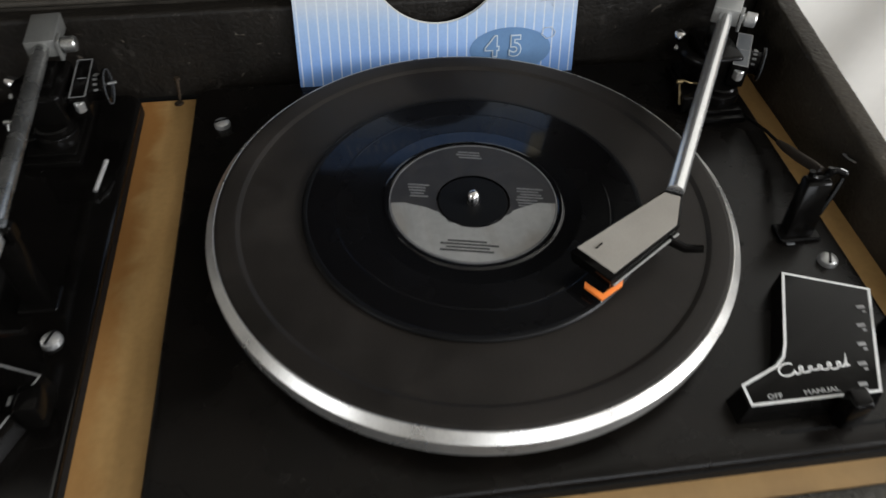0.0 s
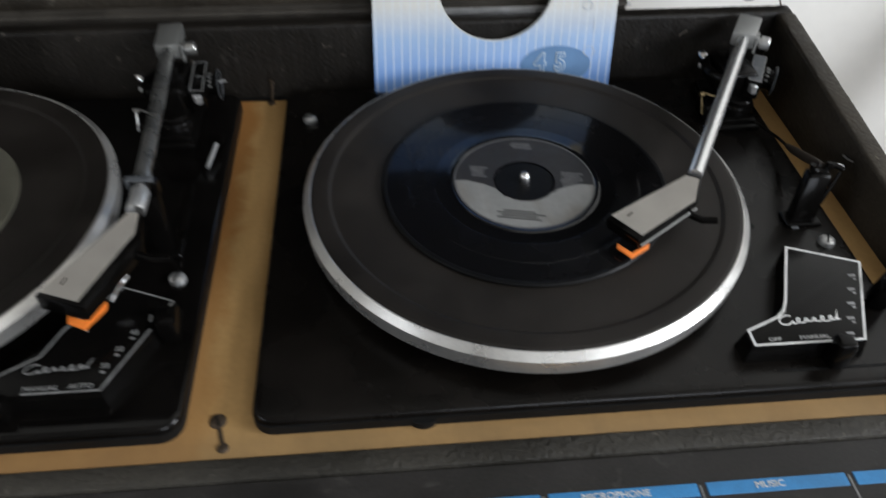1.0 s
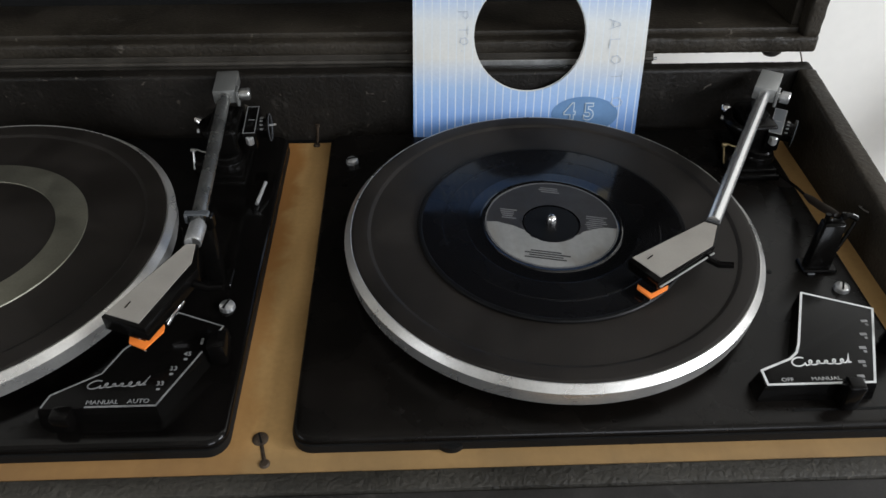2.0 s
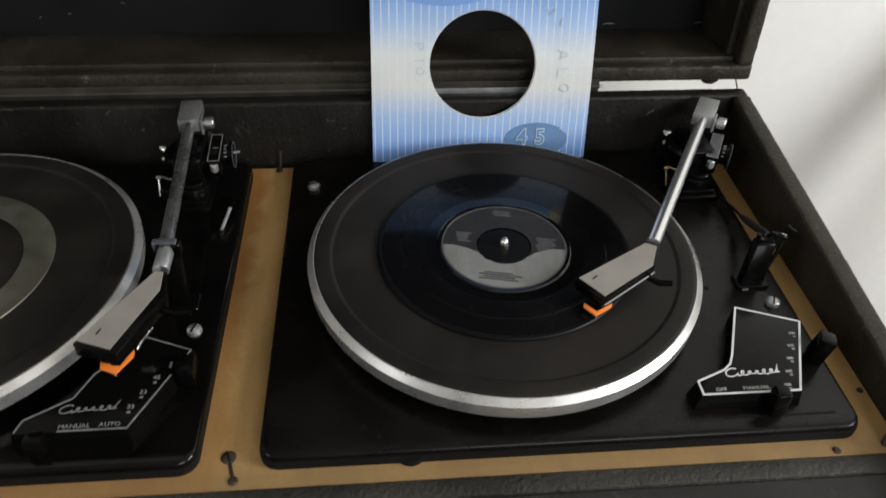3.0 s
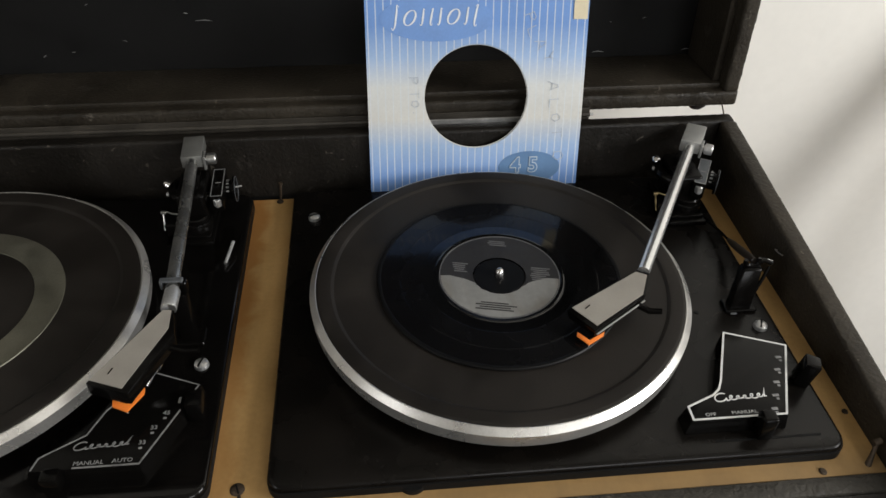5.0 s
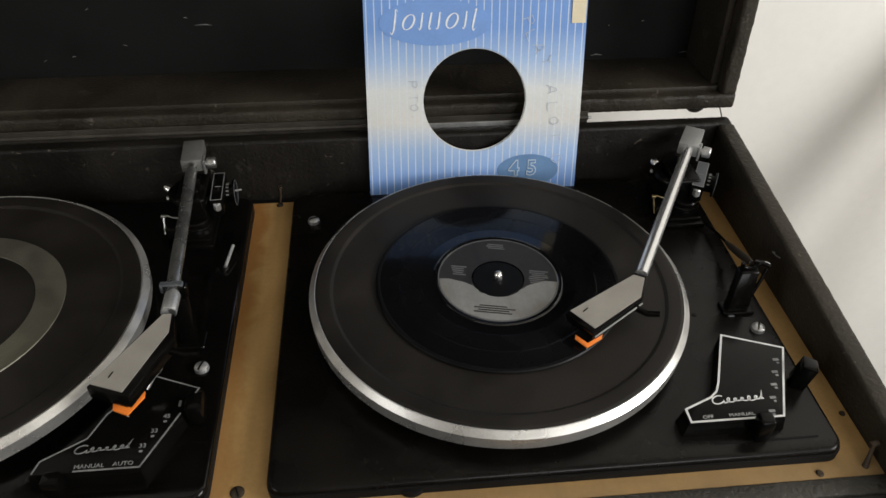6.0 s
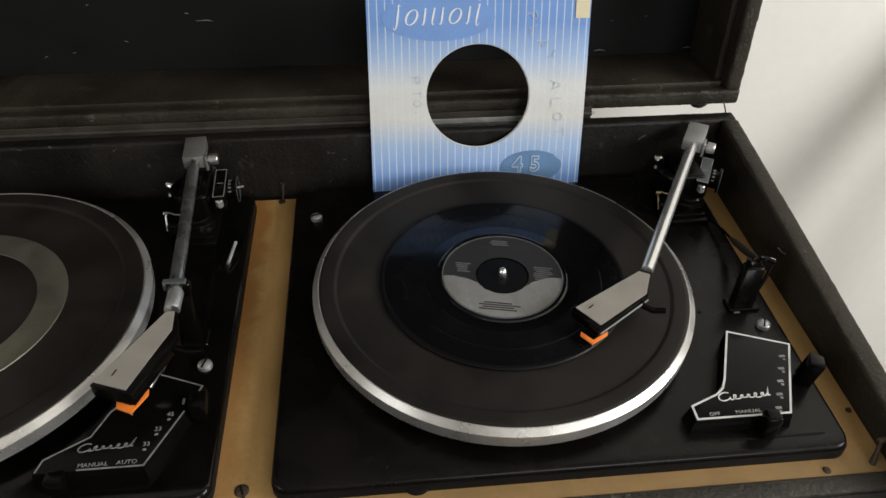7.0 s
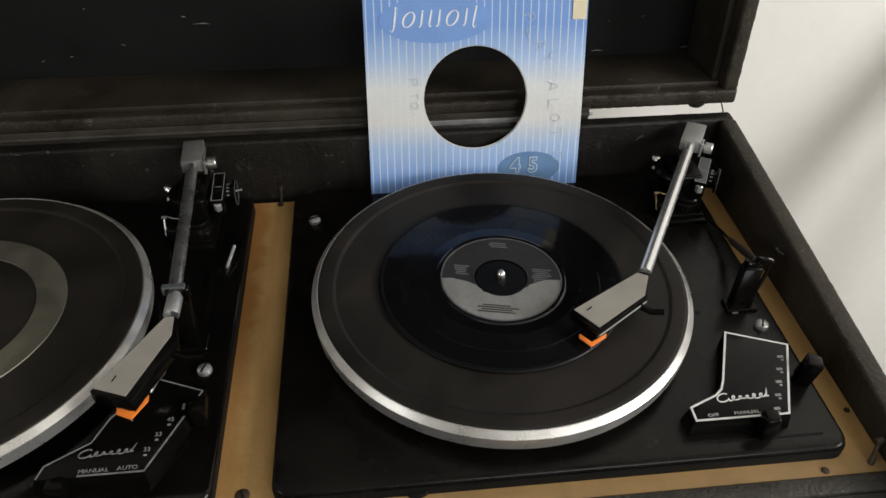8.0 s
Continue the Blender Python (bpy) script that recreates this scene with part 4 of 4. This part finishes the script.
# left-hand turntable, its arm parked
def turntable_parked():
    t = thing("turntable", (-0.375, 0.0, DECK), "black record turntable with its arm parked", "turntable", "turntables in the console")
    base_plate(t, -0.5570, -0.1905, -0.1455, 0.1480, GLOSSBLACK)
    screw(t, -0.2063, -0.0463, slot=70)
    screw(t, -0.5400, 0.1078, slot=30)
    platter(t, -0.3840, -0.0030, True)
    arm_tower(t, -0.2300, 0.1195, 3, True)
    tonearm(t, (-0.2300, 0.1250, 0.0485), (-0.2178, -0.0425, 0.0500),
            [(-0.2222, -0.0438, 0.0510), (-0.2140, -0.0440, 0.0510), (-0.2106, -0.0640, 0.0500), (-0.2303, -0.1050, 0.0462), (-0.2558, -0.0955, 0.0462)],
            [(-0.2432, -0.1015, 0.0315), (-0.2342, -0.1056, 0.0310), (-0.2268, -0.0932, 0.0315)], True,
            [(-0.2207, -0.0446, 0.0510), (-0.2155, -0.0449, 0.0510), (-0.2148, -0.0593, 0.0500), (-0.2341, -0.1014, 0.0462), (-0.2538, -0.0938, 0.0462)])
    post = part("arm_rest", hexa((-0.2230, -0.0245, 0.0), (-0.2115, -0.0160, 0.044), 0.0015, 2), PLASTIC, t, "black arm rest gripping the tube")
    bm = hexa((-0.2268, -0.0222, 0.0536), (-0.2120, -0.0178, 0.0552), 0.0005, 1)
    hexa((-0.2268, -0.0222, 0.0480), (-0.2250, -0.0178, 0.0540), 0.0004, 1, bm)
    hexa((-0.2138, -0.0222, 0.0440), (-0.2120, -0.0178, 0.0540), 0.0004, 1, bm)
    part("clip", bm, GREYDARK, post, "grey clip over the tube")
    part("collar", rod([(-0.2190, -0.0252, 0.0499), (-0.2182, -0.0262, 0.0499), (-0.2180, -0.0415, 0.0500), (-0.2178, -0.0425, 0.0500)], [0.0046, 0.0050, 0.0050, 0.0047], 24), DULLCHROME, post, "brighter metal collar")
    part("rest_foot", hexa((-0.2260, -0.0285, -0.0003), (-0.2070, -0.0130, 0.0025), 0.0008, 1), PLASTIC, post)
    part("side_lug", hexa((-0.2140, -0.0230, 0.044), (-0.2100, -0.0170, 0.0535), 0.0008, 1), PLASTIC, post)
    top = [(-0.2303, -0.0600), (-0.2550, -0.0885), (-0.2625, -0.1062), (-0.2862, -0.1206), (-0.2885, -0.1290), (-0.2270, -0.1290), (-0.2095, -0.0915), (-0.2010, -0.0722)]
    foot = [(-0.2308, -0.0588), (-0.2570, -0.0885), (-0.2640, -0.1050), (-0.2885, -0.1195), (-0.2905, -0.1303), (-0.2260, -0.1303), (-0.2075, -0.0915), (-0.1992, -0.0715)]
    cp = part("control_plate", prism([(*q, 0.012) for q in top], -0.0003, 0.012, 0.0012, 2, foot), PLASTIC, t, "black control plate with a worn outline")
    c = Vector((-0.239, -0.100))
    line = [(c.x + (x - c.x) * 0.975, c.y + (y - c.y) * 0.975) for x, y in top]
    part("outline", ribbon([line[4], line[3], line[2], line[1], line[0], line[7], lerp(line[7], line[6], 0.25)], 0.0009, 0.0119, 0.0003), DIMLINE, cp, "worn grey printed outline")
    part("outline", ribbon([lerp(line[6], line[5], 0.0), line[5], lerp(line[5], line[4], 0.62)], 0.0010, 0.0119, 0.0003), DIMLINE, cp)
    part("maker_mark", squiggle(-0.2680, -0.1162, 0.0320, 0.0060, 0.0120, 0.04), DIMLINE, cp, "worn running-hand mark")
    part("lettering", lettering("MANUAL", 0.0038, pose(-0.2560, -0.1256, 0.0122), 1.1), DIMLINE, cp)
    part("lettering", lettering("AUTO", 0.0038, pose(-0.2370, -0.1254, 0.0122), 1.1), DIMLINE, cp)
    for x, y, up in ((-0.2283, -0.1140, "33"), (-0.2235, -0.1038, "33"), (-0.2180, -0.0935, "45")):
        part("lettering", lettering(up, 0.0040, pose(x, y, 0.0122), 1.1), DIMLINE, cp)
        part("lettering", hexa((x - 0.0014, y - 0.0044, 0.0119), (x + 0.0006, y - 0.0030, 0.0122)), DIMLINE, cp)
    part("lettering", hexa((-0.2125, -0.0865, 0.0119), (-0.2110, -0.0820, 0.0122)), DIMLINE, cp)
    part("knob", hexa((-0.2075, -0.0935, 0.001), (-0.1970, -0.0805, 0.018), 0.002, 2), PLASTIC, cp)
    part("lever", hexa((-0.2810, -0.1370, 0.0003), (-0.2705, -0.1275, 0.0135), 0.002, 2), PLASTIC, cp)
    part("cue_lever", rod([(-0.2305, -0.0779, 0.020), (-0.2260, -0.0735, 0.026), (-0.2245, -0.0718, 0.028), (-0.2220, -0.0688, 0.030)], [0.0009, 0.0011, 0.0023, 0.0016], 12), CHROME, t, "bright metal cue lever")
    part("side_bar", rod([(-0.1983, 0.0731, 0.008), (-0.2026, 0.0527, 0.0035)], 0.0013, 8), DULLCHROME, t, "small metal bar")
    return t


turntable_parked()


# ---- the record on the right-hand platter ----
def record():
    r = thing("record", (0, 0, 0.0226), "black seven inch single with a black and silver label", "record")
    prof = [(0.0192, 0.0227), (0.0192, 0.0246), (0.0433, 0.0246), (0.0440, 0.025), (0.0455, 0.0252), (0.0462, 0.0248)]
    part("run_out", lathe(prof + [(0.0470, 0.0246), (0.0555, 0.0246)], 0, 0, 160), VINYL_FLAT, r, angle=5)
    part("playing_surface", lathe([(0.0555, 0.0246), (0.0558, 0.02465), (0.0700, 0.0247), (0.0703, 0.0246), (0.0709, 0.0246), (0.0712, 0.0247), (0.0845, 0.0247)], 0, 0, 192), VINYL, r, angle=5)
    part("edge", lathe([(0.0845, 0.0247), (0.0852, 0.0249), (0.0866, 0.0248), (0.0874, 0.0241), (0.0874, 0.0234), (0.0866, 0.0227), (0.0192, 0.0227)], 0, 0, 192), VINYL_EDGE, r, angle=8)
    lab = part("label", lathe([(0.0190, 0.0247), (0.0190, 0.02485), (0.0428, 0.02485), (0.0431, 0.0246)], 0, 0, 128), PAPERDARK, r, "black paper label with a silver band")
    turn = Matrix.Rotation(radians(-12), 4, "Z")
    bm = bmesh.new()
    a0, a1, n = radians(188), radians(362), 60
    arc = [a0 + (a1 - a0) * i / n for i in range(n + 1)]

    def inner(a):
        u = abs(2 * (a - a0) / (a1 - a0) - 1)
        return 0.0195 + 0.015 * u ** 9 + 0.0022 * u * noise.noise((5 * a, 1, 2))

    rings = [[bm.verts.new((q * math.cos(a), q * math.sin(a), z)) for q, a in ((inner(a) if side else 0.0422, a) for a in arc)] for side, z in ((1, 0.0247), (1, 0.02505), (0, 0.02505), (0, 0.0247))]
    for u, v in zip(rings, rings[1:]):
        for i in range(n):
            bm.faces.new((u[i], u[i + 1], v[i + 1], v[i]))
    part("silver_band", moved(bm, turn), PAPERSILVER, lab, "silver-grey printed half of the label")
    part("label_ring", lathe([(0.0425, 0.0247), (0.0425, 0.0251), (0.0432, 0.0251), (0.0432, 0.0245)], 0, 0, 128), LABELTEXT, lab)
    rng = random.Random(4)
    blocks = ((-0.004, 0.0370, 0.0100, 3, 1), (-0.0290, 0.0090, 0.0060, 5, 1), (0.0290, 0.0110, 0.0075, 7, 1), (0.0, -0.0290, 0.0150, 4, 0))
    for bx, by, half, rows, pale in blocks:
        for i in range(rows):
            y = by - 0.0021 * i
            w0, w1 = half * rng.uniform(0.5, 1), half * rng.uniform(0.5, 1)
            z = 0.0248 if pale else 0.02500
            part("lettering", moved(hexa((bx - w0, y - 0.0005, z), (bx + w1, y + 0.0005, z + 0.0002)), turn), LABELTEXT if pale else PAPERDARK, lab)
    part("push_out_centre", lathe([(0.0036, 0.0234), (0.0036, 0.0244), (0.0178, 0.0244), (0.0182, 0.024)], 0, 0, 64), VINYL_EDGE, r, "black push-out centre")
    for k in range(3):
        part("centre_lug", moved(hexa((0.0165, -0.0026, 0.0232), (0.0196, 0.0026, 0.0243)), Matrix.Rotation(radians(40 + 120 * k), 4, "Z")), VINYL_FLAT, r)
    return r


record()


# ---- the paper sleeve, leaning on the case's back wall ----
def sleeve():
    lean = Matrix.Translation((0.0008, 0.1437, 0.006)) @ Matrix.Rotation(radians(-16), 4, "X") @ Matrix.Rotation(radians(0.9), 4, "Y")
    s = thing("record_sleeve", (0, 0.141, -0.012), "blue and cream striped paper record sleeve with a round hole", "record sleeve")
    u0, u1, v0, v1, cu, cv, rad = -0.0903, 0.0910, -0.0165, 0.1645, -0.0002, 0.0735, 0.0436

    def bow(x, z):
        return 0.0011 * math.sin(9 * x + 4) * math.sin(26 * z) + 0.0006 * noise.noise((x * 30, 3, z * 30))

    def sheet(back, r):
        bm = bmesh.new()
        n = 160
        rows = []
        for i in range(n):
            a = 2 * math.pi * i / n
            dx, dz = math.cos(a), math.sin(a)
            far = min(((u1 if dx > 0 else u0) - cu) / dx if abs(dx) > 1e-9 else 9, ((v1 if dz > 0 else v0) - cv) / dz if abs(dz) > 1e-9 else 9)
            row = []
            for k in range(7):
                d = r + (far - r) * k / 6
                x, z = cu + dx * d, cv + dz * d
                row.append(bm.verts.new((x, back + bow(x, z), z)))
            rows.append(row)
        for i in range(n):
            a, b = rows[i], rows[(i + 1) % n]
            for k in range(6):
                bm.faces.new((a[k], a[k + 1], b[k + 1], b[k]))
        for c in ((u0, v0), (u1, v0), (u1, v1), (u0, v1)):
            near = min((row[6] for row in rows), key=lambda v: (v.co.x - c[0]) ** 2 + (v.co.z - c[1]) ** 2)
            near.co.x, near.co.z = c
        bmesh.ops.recalc_face_normals(bm, faces=bm.faces)
        bm.normal_update()
        if sum(f.normal.y for f in bm.faces) > 0:
            bmesh.ops.reverse_faces(bm, faces=bm.faces)
            bm.normal_update()
        bmesh.ops.solidify(bm, geom=list(bm.faces), thickness=0.0003)
        return bm

    def laid(name, bm, material, owner, label=""):
        if owner is not s:
            for v in bm.verts:
                v.co.y += bow(v.co.x, v.co.z) - 0.0002
        ob = new(name, mesh_of(bm, name, material))
        ob.parent = owner
        ob.matrix_parent_inverse = Matrix.Translation(-Vector(s.location)) if owner is s else Matrix.Identity(4)
        if owner is s:
            ob.matrix_basis = lean
        return tagged(ob, label)

    front = laid("front_sheet", sheet(0.0, rad), SLEEVE, s, "blue striped front of the sleeve")
    laid("back_sheet", sheet(0.0014, rad - 0.0007), shade("sleeve_inside_paper", (0.6, 0.6, 0.56), 0.7, 0, 0.05, 40, 700, 0.1), s)
    flat = Matrix.Rotation(radians(90), 4, "X")

    def oval(x, z, w, h, off, n=48):
        bm = bmesh.new()
        rows = [[bm.verts.new((x + k / 6 * w * math.cos(2 * math.pi * i / n), off, z + k / 6 * h * math.sin(2 * math.pi * i / n))) for i in range(n)] for k in range(1, 7)]
        rows.append([bm.verts.new(v.co + Vector((0, 0.0004, 0))) for v in rows[-1]])
        bm.faces.new(rows[0])
        for a, b in zip(rows, rows[1:]):
            for i in range(n):
                bm.faces.new((a[i], b[i], b[(i + 1) % n], a[(i + 1) % n]))
        return bm

    laid("emblem", oval(-0.0330, 0.1375, 0.0455, 0.0180, -0.0001), SLEEVESKY, front, "plain blue oval")
    laid("emblem", oval(0.0480, 0.0115, 0.0270, 0.0145, -0.0001), SLEEVEBLUE, front, "plain blue oval")
    def tapered(pts, widths):
        """A pen stroke along (x, z) points that swells and thins."""
        bm = bmesh.new()
        fine = []
        for k in range(len(pts) - 1):
            p0, p1, p2, p3 = [Vector(pts[min(max(q, 0), len(pts) - 1)]) for q in (k - 1, k, k + 1, k + 2)]
            for u in (0, 0.25, 0.5, 0.75):
                at = 0.5 * (2 * p1 + (p2 - p0) * u + (2 * p0 - 5 * p1 + 4 * p2 - p3) * u * u + (3 * p1 - p0 - 3 * p2 + p3) * u ** 3)
                fine.append((at, widths[k] + (widths[k + 1] - widths[k]) * u))
        fine.append((Vector(pts[-1]), widths[-1]))
        rows = []
        for k, (at, w) in enumerate(fine):
            d = (fine[min(k + 1, len(fine) - 1)][0] - fine[max(k - 1, 0)][0]).normalized()
            n = Vector((-d.y, d.x)) * w / 2
            rows.append([bm.verts.new((q.x, y, q.y)) for q, y in ((at + n, -0.0004), (at - n, -0.0004), (at - n, -0.0001), (at + n, -0.0001))])
        for a, b in zip(rows, rows[1:]):
            for k in range(4):
                bm.faces.new((a[k], a[(k + 1) % 4], b[(k + 1) % 4], b[k]))
        bm.faces.new(rows[0])
        bm.faces.new(rows[-1][::-1])
        return bm

    # a slanted stem with curled ends, and a slanted ring, in turn
    stem = ((0.30, 0.42), (0.10, 0.50), (0.08, 0.30), (-0.02, 0.0), (-0.14, -0.32), (-0.34, -0.46), (-0.46, -0.36))
    for i, (kind_, h, w) in enumerate((("stem", 0.0200, 1), ("ring", 0.0125, 1), ("stem", 0.0135, 1), ("stem", 0.0135, -1), ("stem", 0.0135, 1), ("ring", 0.0125, 1), ("stem", 0.0140, 1), ("stem", 0.0175, -1))):
        x, z = (-0.0655, -0.0545, -0.0440, -0.0375, -0.0300, -0.0195, -0.0085, -0.0020)[i], 0.1378 + 0.0002 * i
        if kind_ == "ring":
            loop = [radians(20 * k) for k in range(19)]
            pts = [(x + 0.0042 * math.cos(a) + 0.16 * h * math.sin(a), z + h * 0.46 * math.sin(a)) for a in loop]
            laid("mark", tapered(pts, [0.0004 + 0.0012 * abs(math.cos(a)) for a in loop]), SLEEVEWHITE, front)
        else:
            pts = [(x + w * a * h * 0.42 + (0.0 if w > 0 else b * h * 0.34), z + b * h) for a, b in stem]
            laid("mark", tapered(pts, [0.0003, 0.0006, 0.0013, 0.0016, 0.0012, 0.0006, 0.0003]), SLEEVEWHITE, front)
    for glyph, u in (("4", 0.0358), ("5", 0.0512)):
        laid("lettering", lettering(glyph, 0.0185, Matrix.Translation((u, -0.0005, 0.0132)) @ flat, 0.95, swell=0.0009), SLEEVEPALE, front, "white printed figure")
        laid("lettering", lettering(glyph, 0.0185, Matrix.Translation((u, -0.0007, 0.0132)) @ flat, 0.95, swell=0.0001), SLEEVEBLUE, front)
    # biro capitals that run down the sheet, their heads towards its right edge
    forms = {"P": ((-0.4, -0.5), (-0.38, 0.5), (0.1, 0.52), (0.32, 0.3), (0.1, 0.05), (-0.38, 0.02)),
             "L": ((-0.35, 0.5), (-0.38, -0.42), (0.4, -0.5)),
             "A": ((-0.45, -0.5), (-0.1, 0.45), (0.1, 0.48), (0.38, -0.5), (0.28, -0.12), (-0.3, -0.1)),
             "Y": ((-0.42, 0.5), (0.0, 0.02), (0.42, 0.5), (0.0, 0.02), (-0.1, -0.5)),
             "O": ((0.0, 0.5), (-0.38, 0.2), (-0.36, -0.3), (0.05, -0.5), (0.4, -0.15), (0.3, 0.35), (0.0, 0.5)),
             "T": ((0.0, -0.5), (0.02, 0.46), (-0.45, 0.5), (0.5, 0.44))}
    rng = random.Random(8)
    for glyph, u, v, h, lean_ in (("P", 0.0430, 0.1375, 0.0085, 24), ("L", 0.0455, 0.1270, 0.0085, 22), ("A", 0.0525, 0.1165, 0.0090, 24), ("Y", 0.0605, 0.1060, 0.0090, 20),
                                  ("A", 0.0648, 0.0822, 0.0090, 6), ("L", 0.0662, 0.0680, 0.0085, 8), ("O", 0.0685, 0.0555, 0.0078, 5), ("T", 0.0705, 0.0425, 0.0090, 8), ("O", 0.0730, 0.0215, 0.0095, 4),
                                  ("P", -0.0522, 0.0880, 0.0075, 4), ("T", -0.0515, 0.0775, 0.0075, 2), ("O", -0.0510, 0.0690, 0.0065, 5)):
        turn_ = radians(-90 + lean_ + rng.uniform(-5, 5))
        pts = [(u + h * (math.cos(turn_) * a - math.sin(turn_) * b), v + h * (math.sin(turn_) * a + math.cos(turn_) * b)) for a, b in forms[glyph]]
        laid("handwriting", moved(moved(ribbon(pts, 0.0005, 0.0, 0.0001), flat), Matrix.Translation((0, -0.0003, 0))), PENCIL, front)
    laid("handwriting", moved(hexa((-0.0530, -0.0004, 0.0613), (-0.0522, -0.0001, 0.0621)), Matrix.Identity(4)), PENCIL, front)
    laid("sticker", moved(hexa((0.0785, -0.0006, 0.1360), (0.0900, -0.0001, 0.1640)), Matrix.Identity(4)), STICKER, front, "cream paper sticker")
    return s


sleeve()


# ---- small things on the deck ----
def wood_screw(x, y, r, label, material, slot=None):
    s = thing("wood_screw", (x, y, DECK), label, "screw", "screws in the deck")
    part("head", lathe([(0, DECK + 0.0012), (r * 0.7, DECK + 0.0012), (r, DECK + 0.0003), (r, DECK - 0.0008), (0, DECK - 0.0008)], x, y, 20), material, s)
    if slot is not None:
        part("slot", moved(hexa((-r * 0.8, -0.0005, DECK + 0.0008), (r * 0.8, 0.0005, DECK + 0.0015)), Matrix.Translation((x, y, 0)) @ Matrix.Rotation(radians(slot), 4, "Z")), FELT, s)


wood_screw(-0.1746, -0.1360, 0.0044, "rusted steel screw head in the plywood deck", RUST, -70)
wood_screw(-0.1702, -0.1515, 0.0029, "rusted screw in a worn hole of the deck", RUST)
gouge = thing("gouge", (-0.1723, -0.144, DECK), "dark gouge between two screws in the plywood", "mark")
part("groove", rod([(-0.1735, -0.1395, DECK - 0.0004), (-0.1720, -0.1450, DECK - 0.0004), (-0.1704, -0.1500, DECK - 0.0004)], 0.0012, 8), RUST, gouge)
wood_screw(0.2142, -0.1115, 0.0021, "small dark nail in the plywood deck", RUST)
wood_screw(0.1780, -0.1535, 0.0025, "small dark nail in the plywood deck", RUST)
nail = thing("nail", (0.2090, -0.1505, DECK), "dark bent nail sticking out of the plywood deck", "nail")
part("shank", rod([(0.2085, -0.1512, DECK - 0.001), (0.2105, -0.1480, DECK + 0.006), (0.2130, -0.1445, DECK + 0.011)], [0.0022, 0.0014, 0.0013], 10), RUST, nail)
part("head", rod([(0.2112, -0.1440, DECK + 0.0118), (0.2160, -0.1432, DECK + 0.0128)], 0.0021, 10), RUST, nail)
wood_screw(-0.1695, 0.1470, 0.0030, "dark screw in the plywood deck", RUST)
pin = thing("pin", (-0.1685, 0.1495, DECK), "thin dark pin standing at the back wall", "pin")
part("shaft", rod([(-0.1690, 0.1490, DECK), (-0.1675, 0.1500, 0.0060)], 0.0011, 8), RUST, pin)
part("head", rod([(-0.1675, 0.1500, 0.0060), (-0.1674, 0.1502, 0.0080)], 0.0018, 10), RUST, pin)

cable = thing("arm_cable", (0.190, 0.03, 0.0), "thin black cable from tonearm tower to arm rest", "cable")
part("wire", rod([(0.1855, 0.0830, 0.003), (0.1880, 0.0700, 0.005), (0.1900, 0.0560, 0.008), (0.1905, 0.0400, 0.0110)], 0.0010, 10), PLASTIC, cable)
part("sheath", rod([(0.1906, 0.0425, 0.0105), (0.1900, 0.0340, 0.0135), (0.1885, 0.0180, 0.0200), (0.1862, 0.0020, 0.0275), (0.1845, -0.0070, 0.0320)], [0.0016, 0.0026, 0.0029, 0.0028, 0.0022], 12), SHEATH, cable, "dull brown rubber sheath")
hook = thing("wire_hook", (0.2185, 0.019, 0.017), "bent steel wire hook on the case wall", "hook")
part("wire", rod([(0.2192, 0.0197, 0.0172), (0.2160, 0.0190, 0.0188), (0.2152, 0.0132, 0.0205), (0.2158, 0.0078, 0.0222)], 0.0005, 8), DULLCHROME, hook)
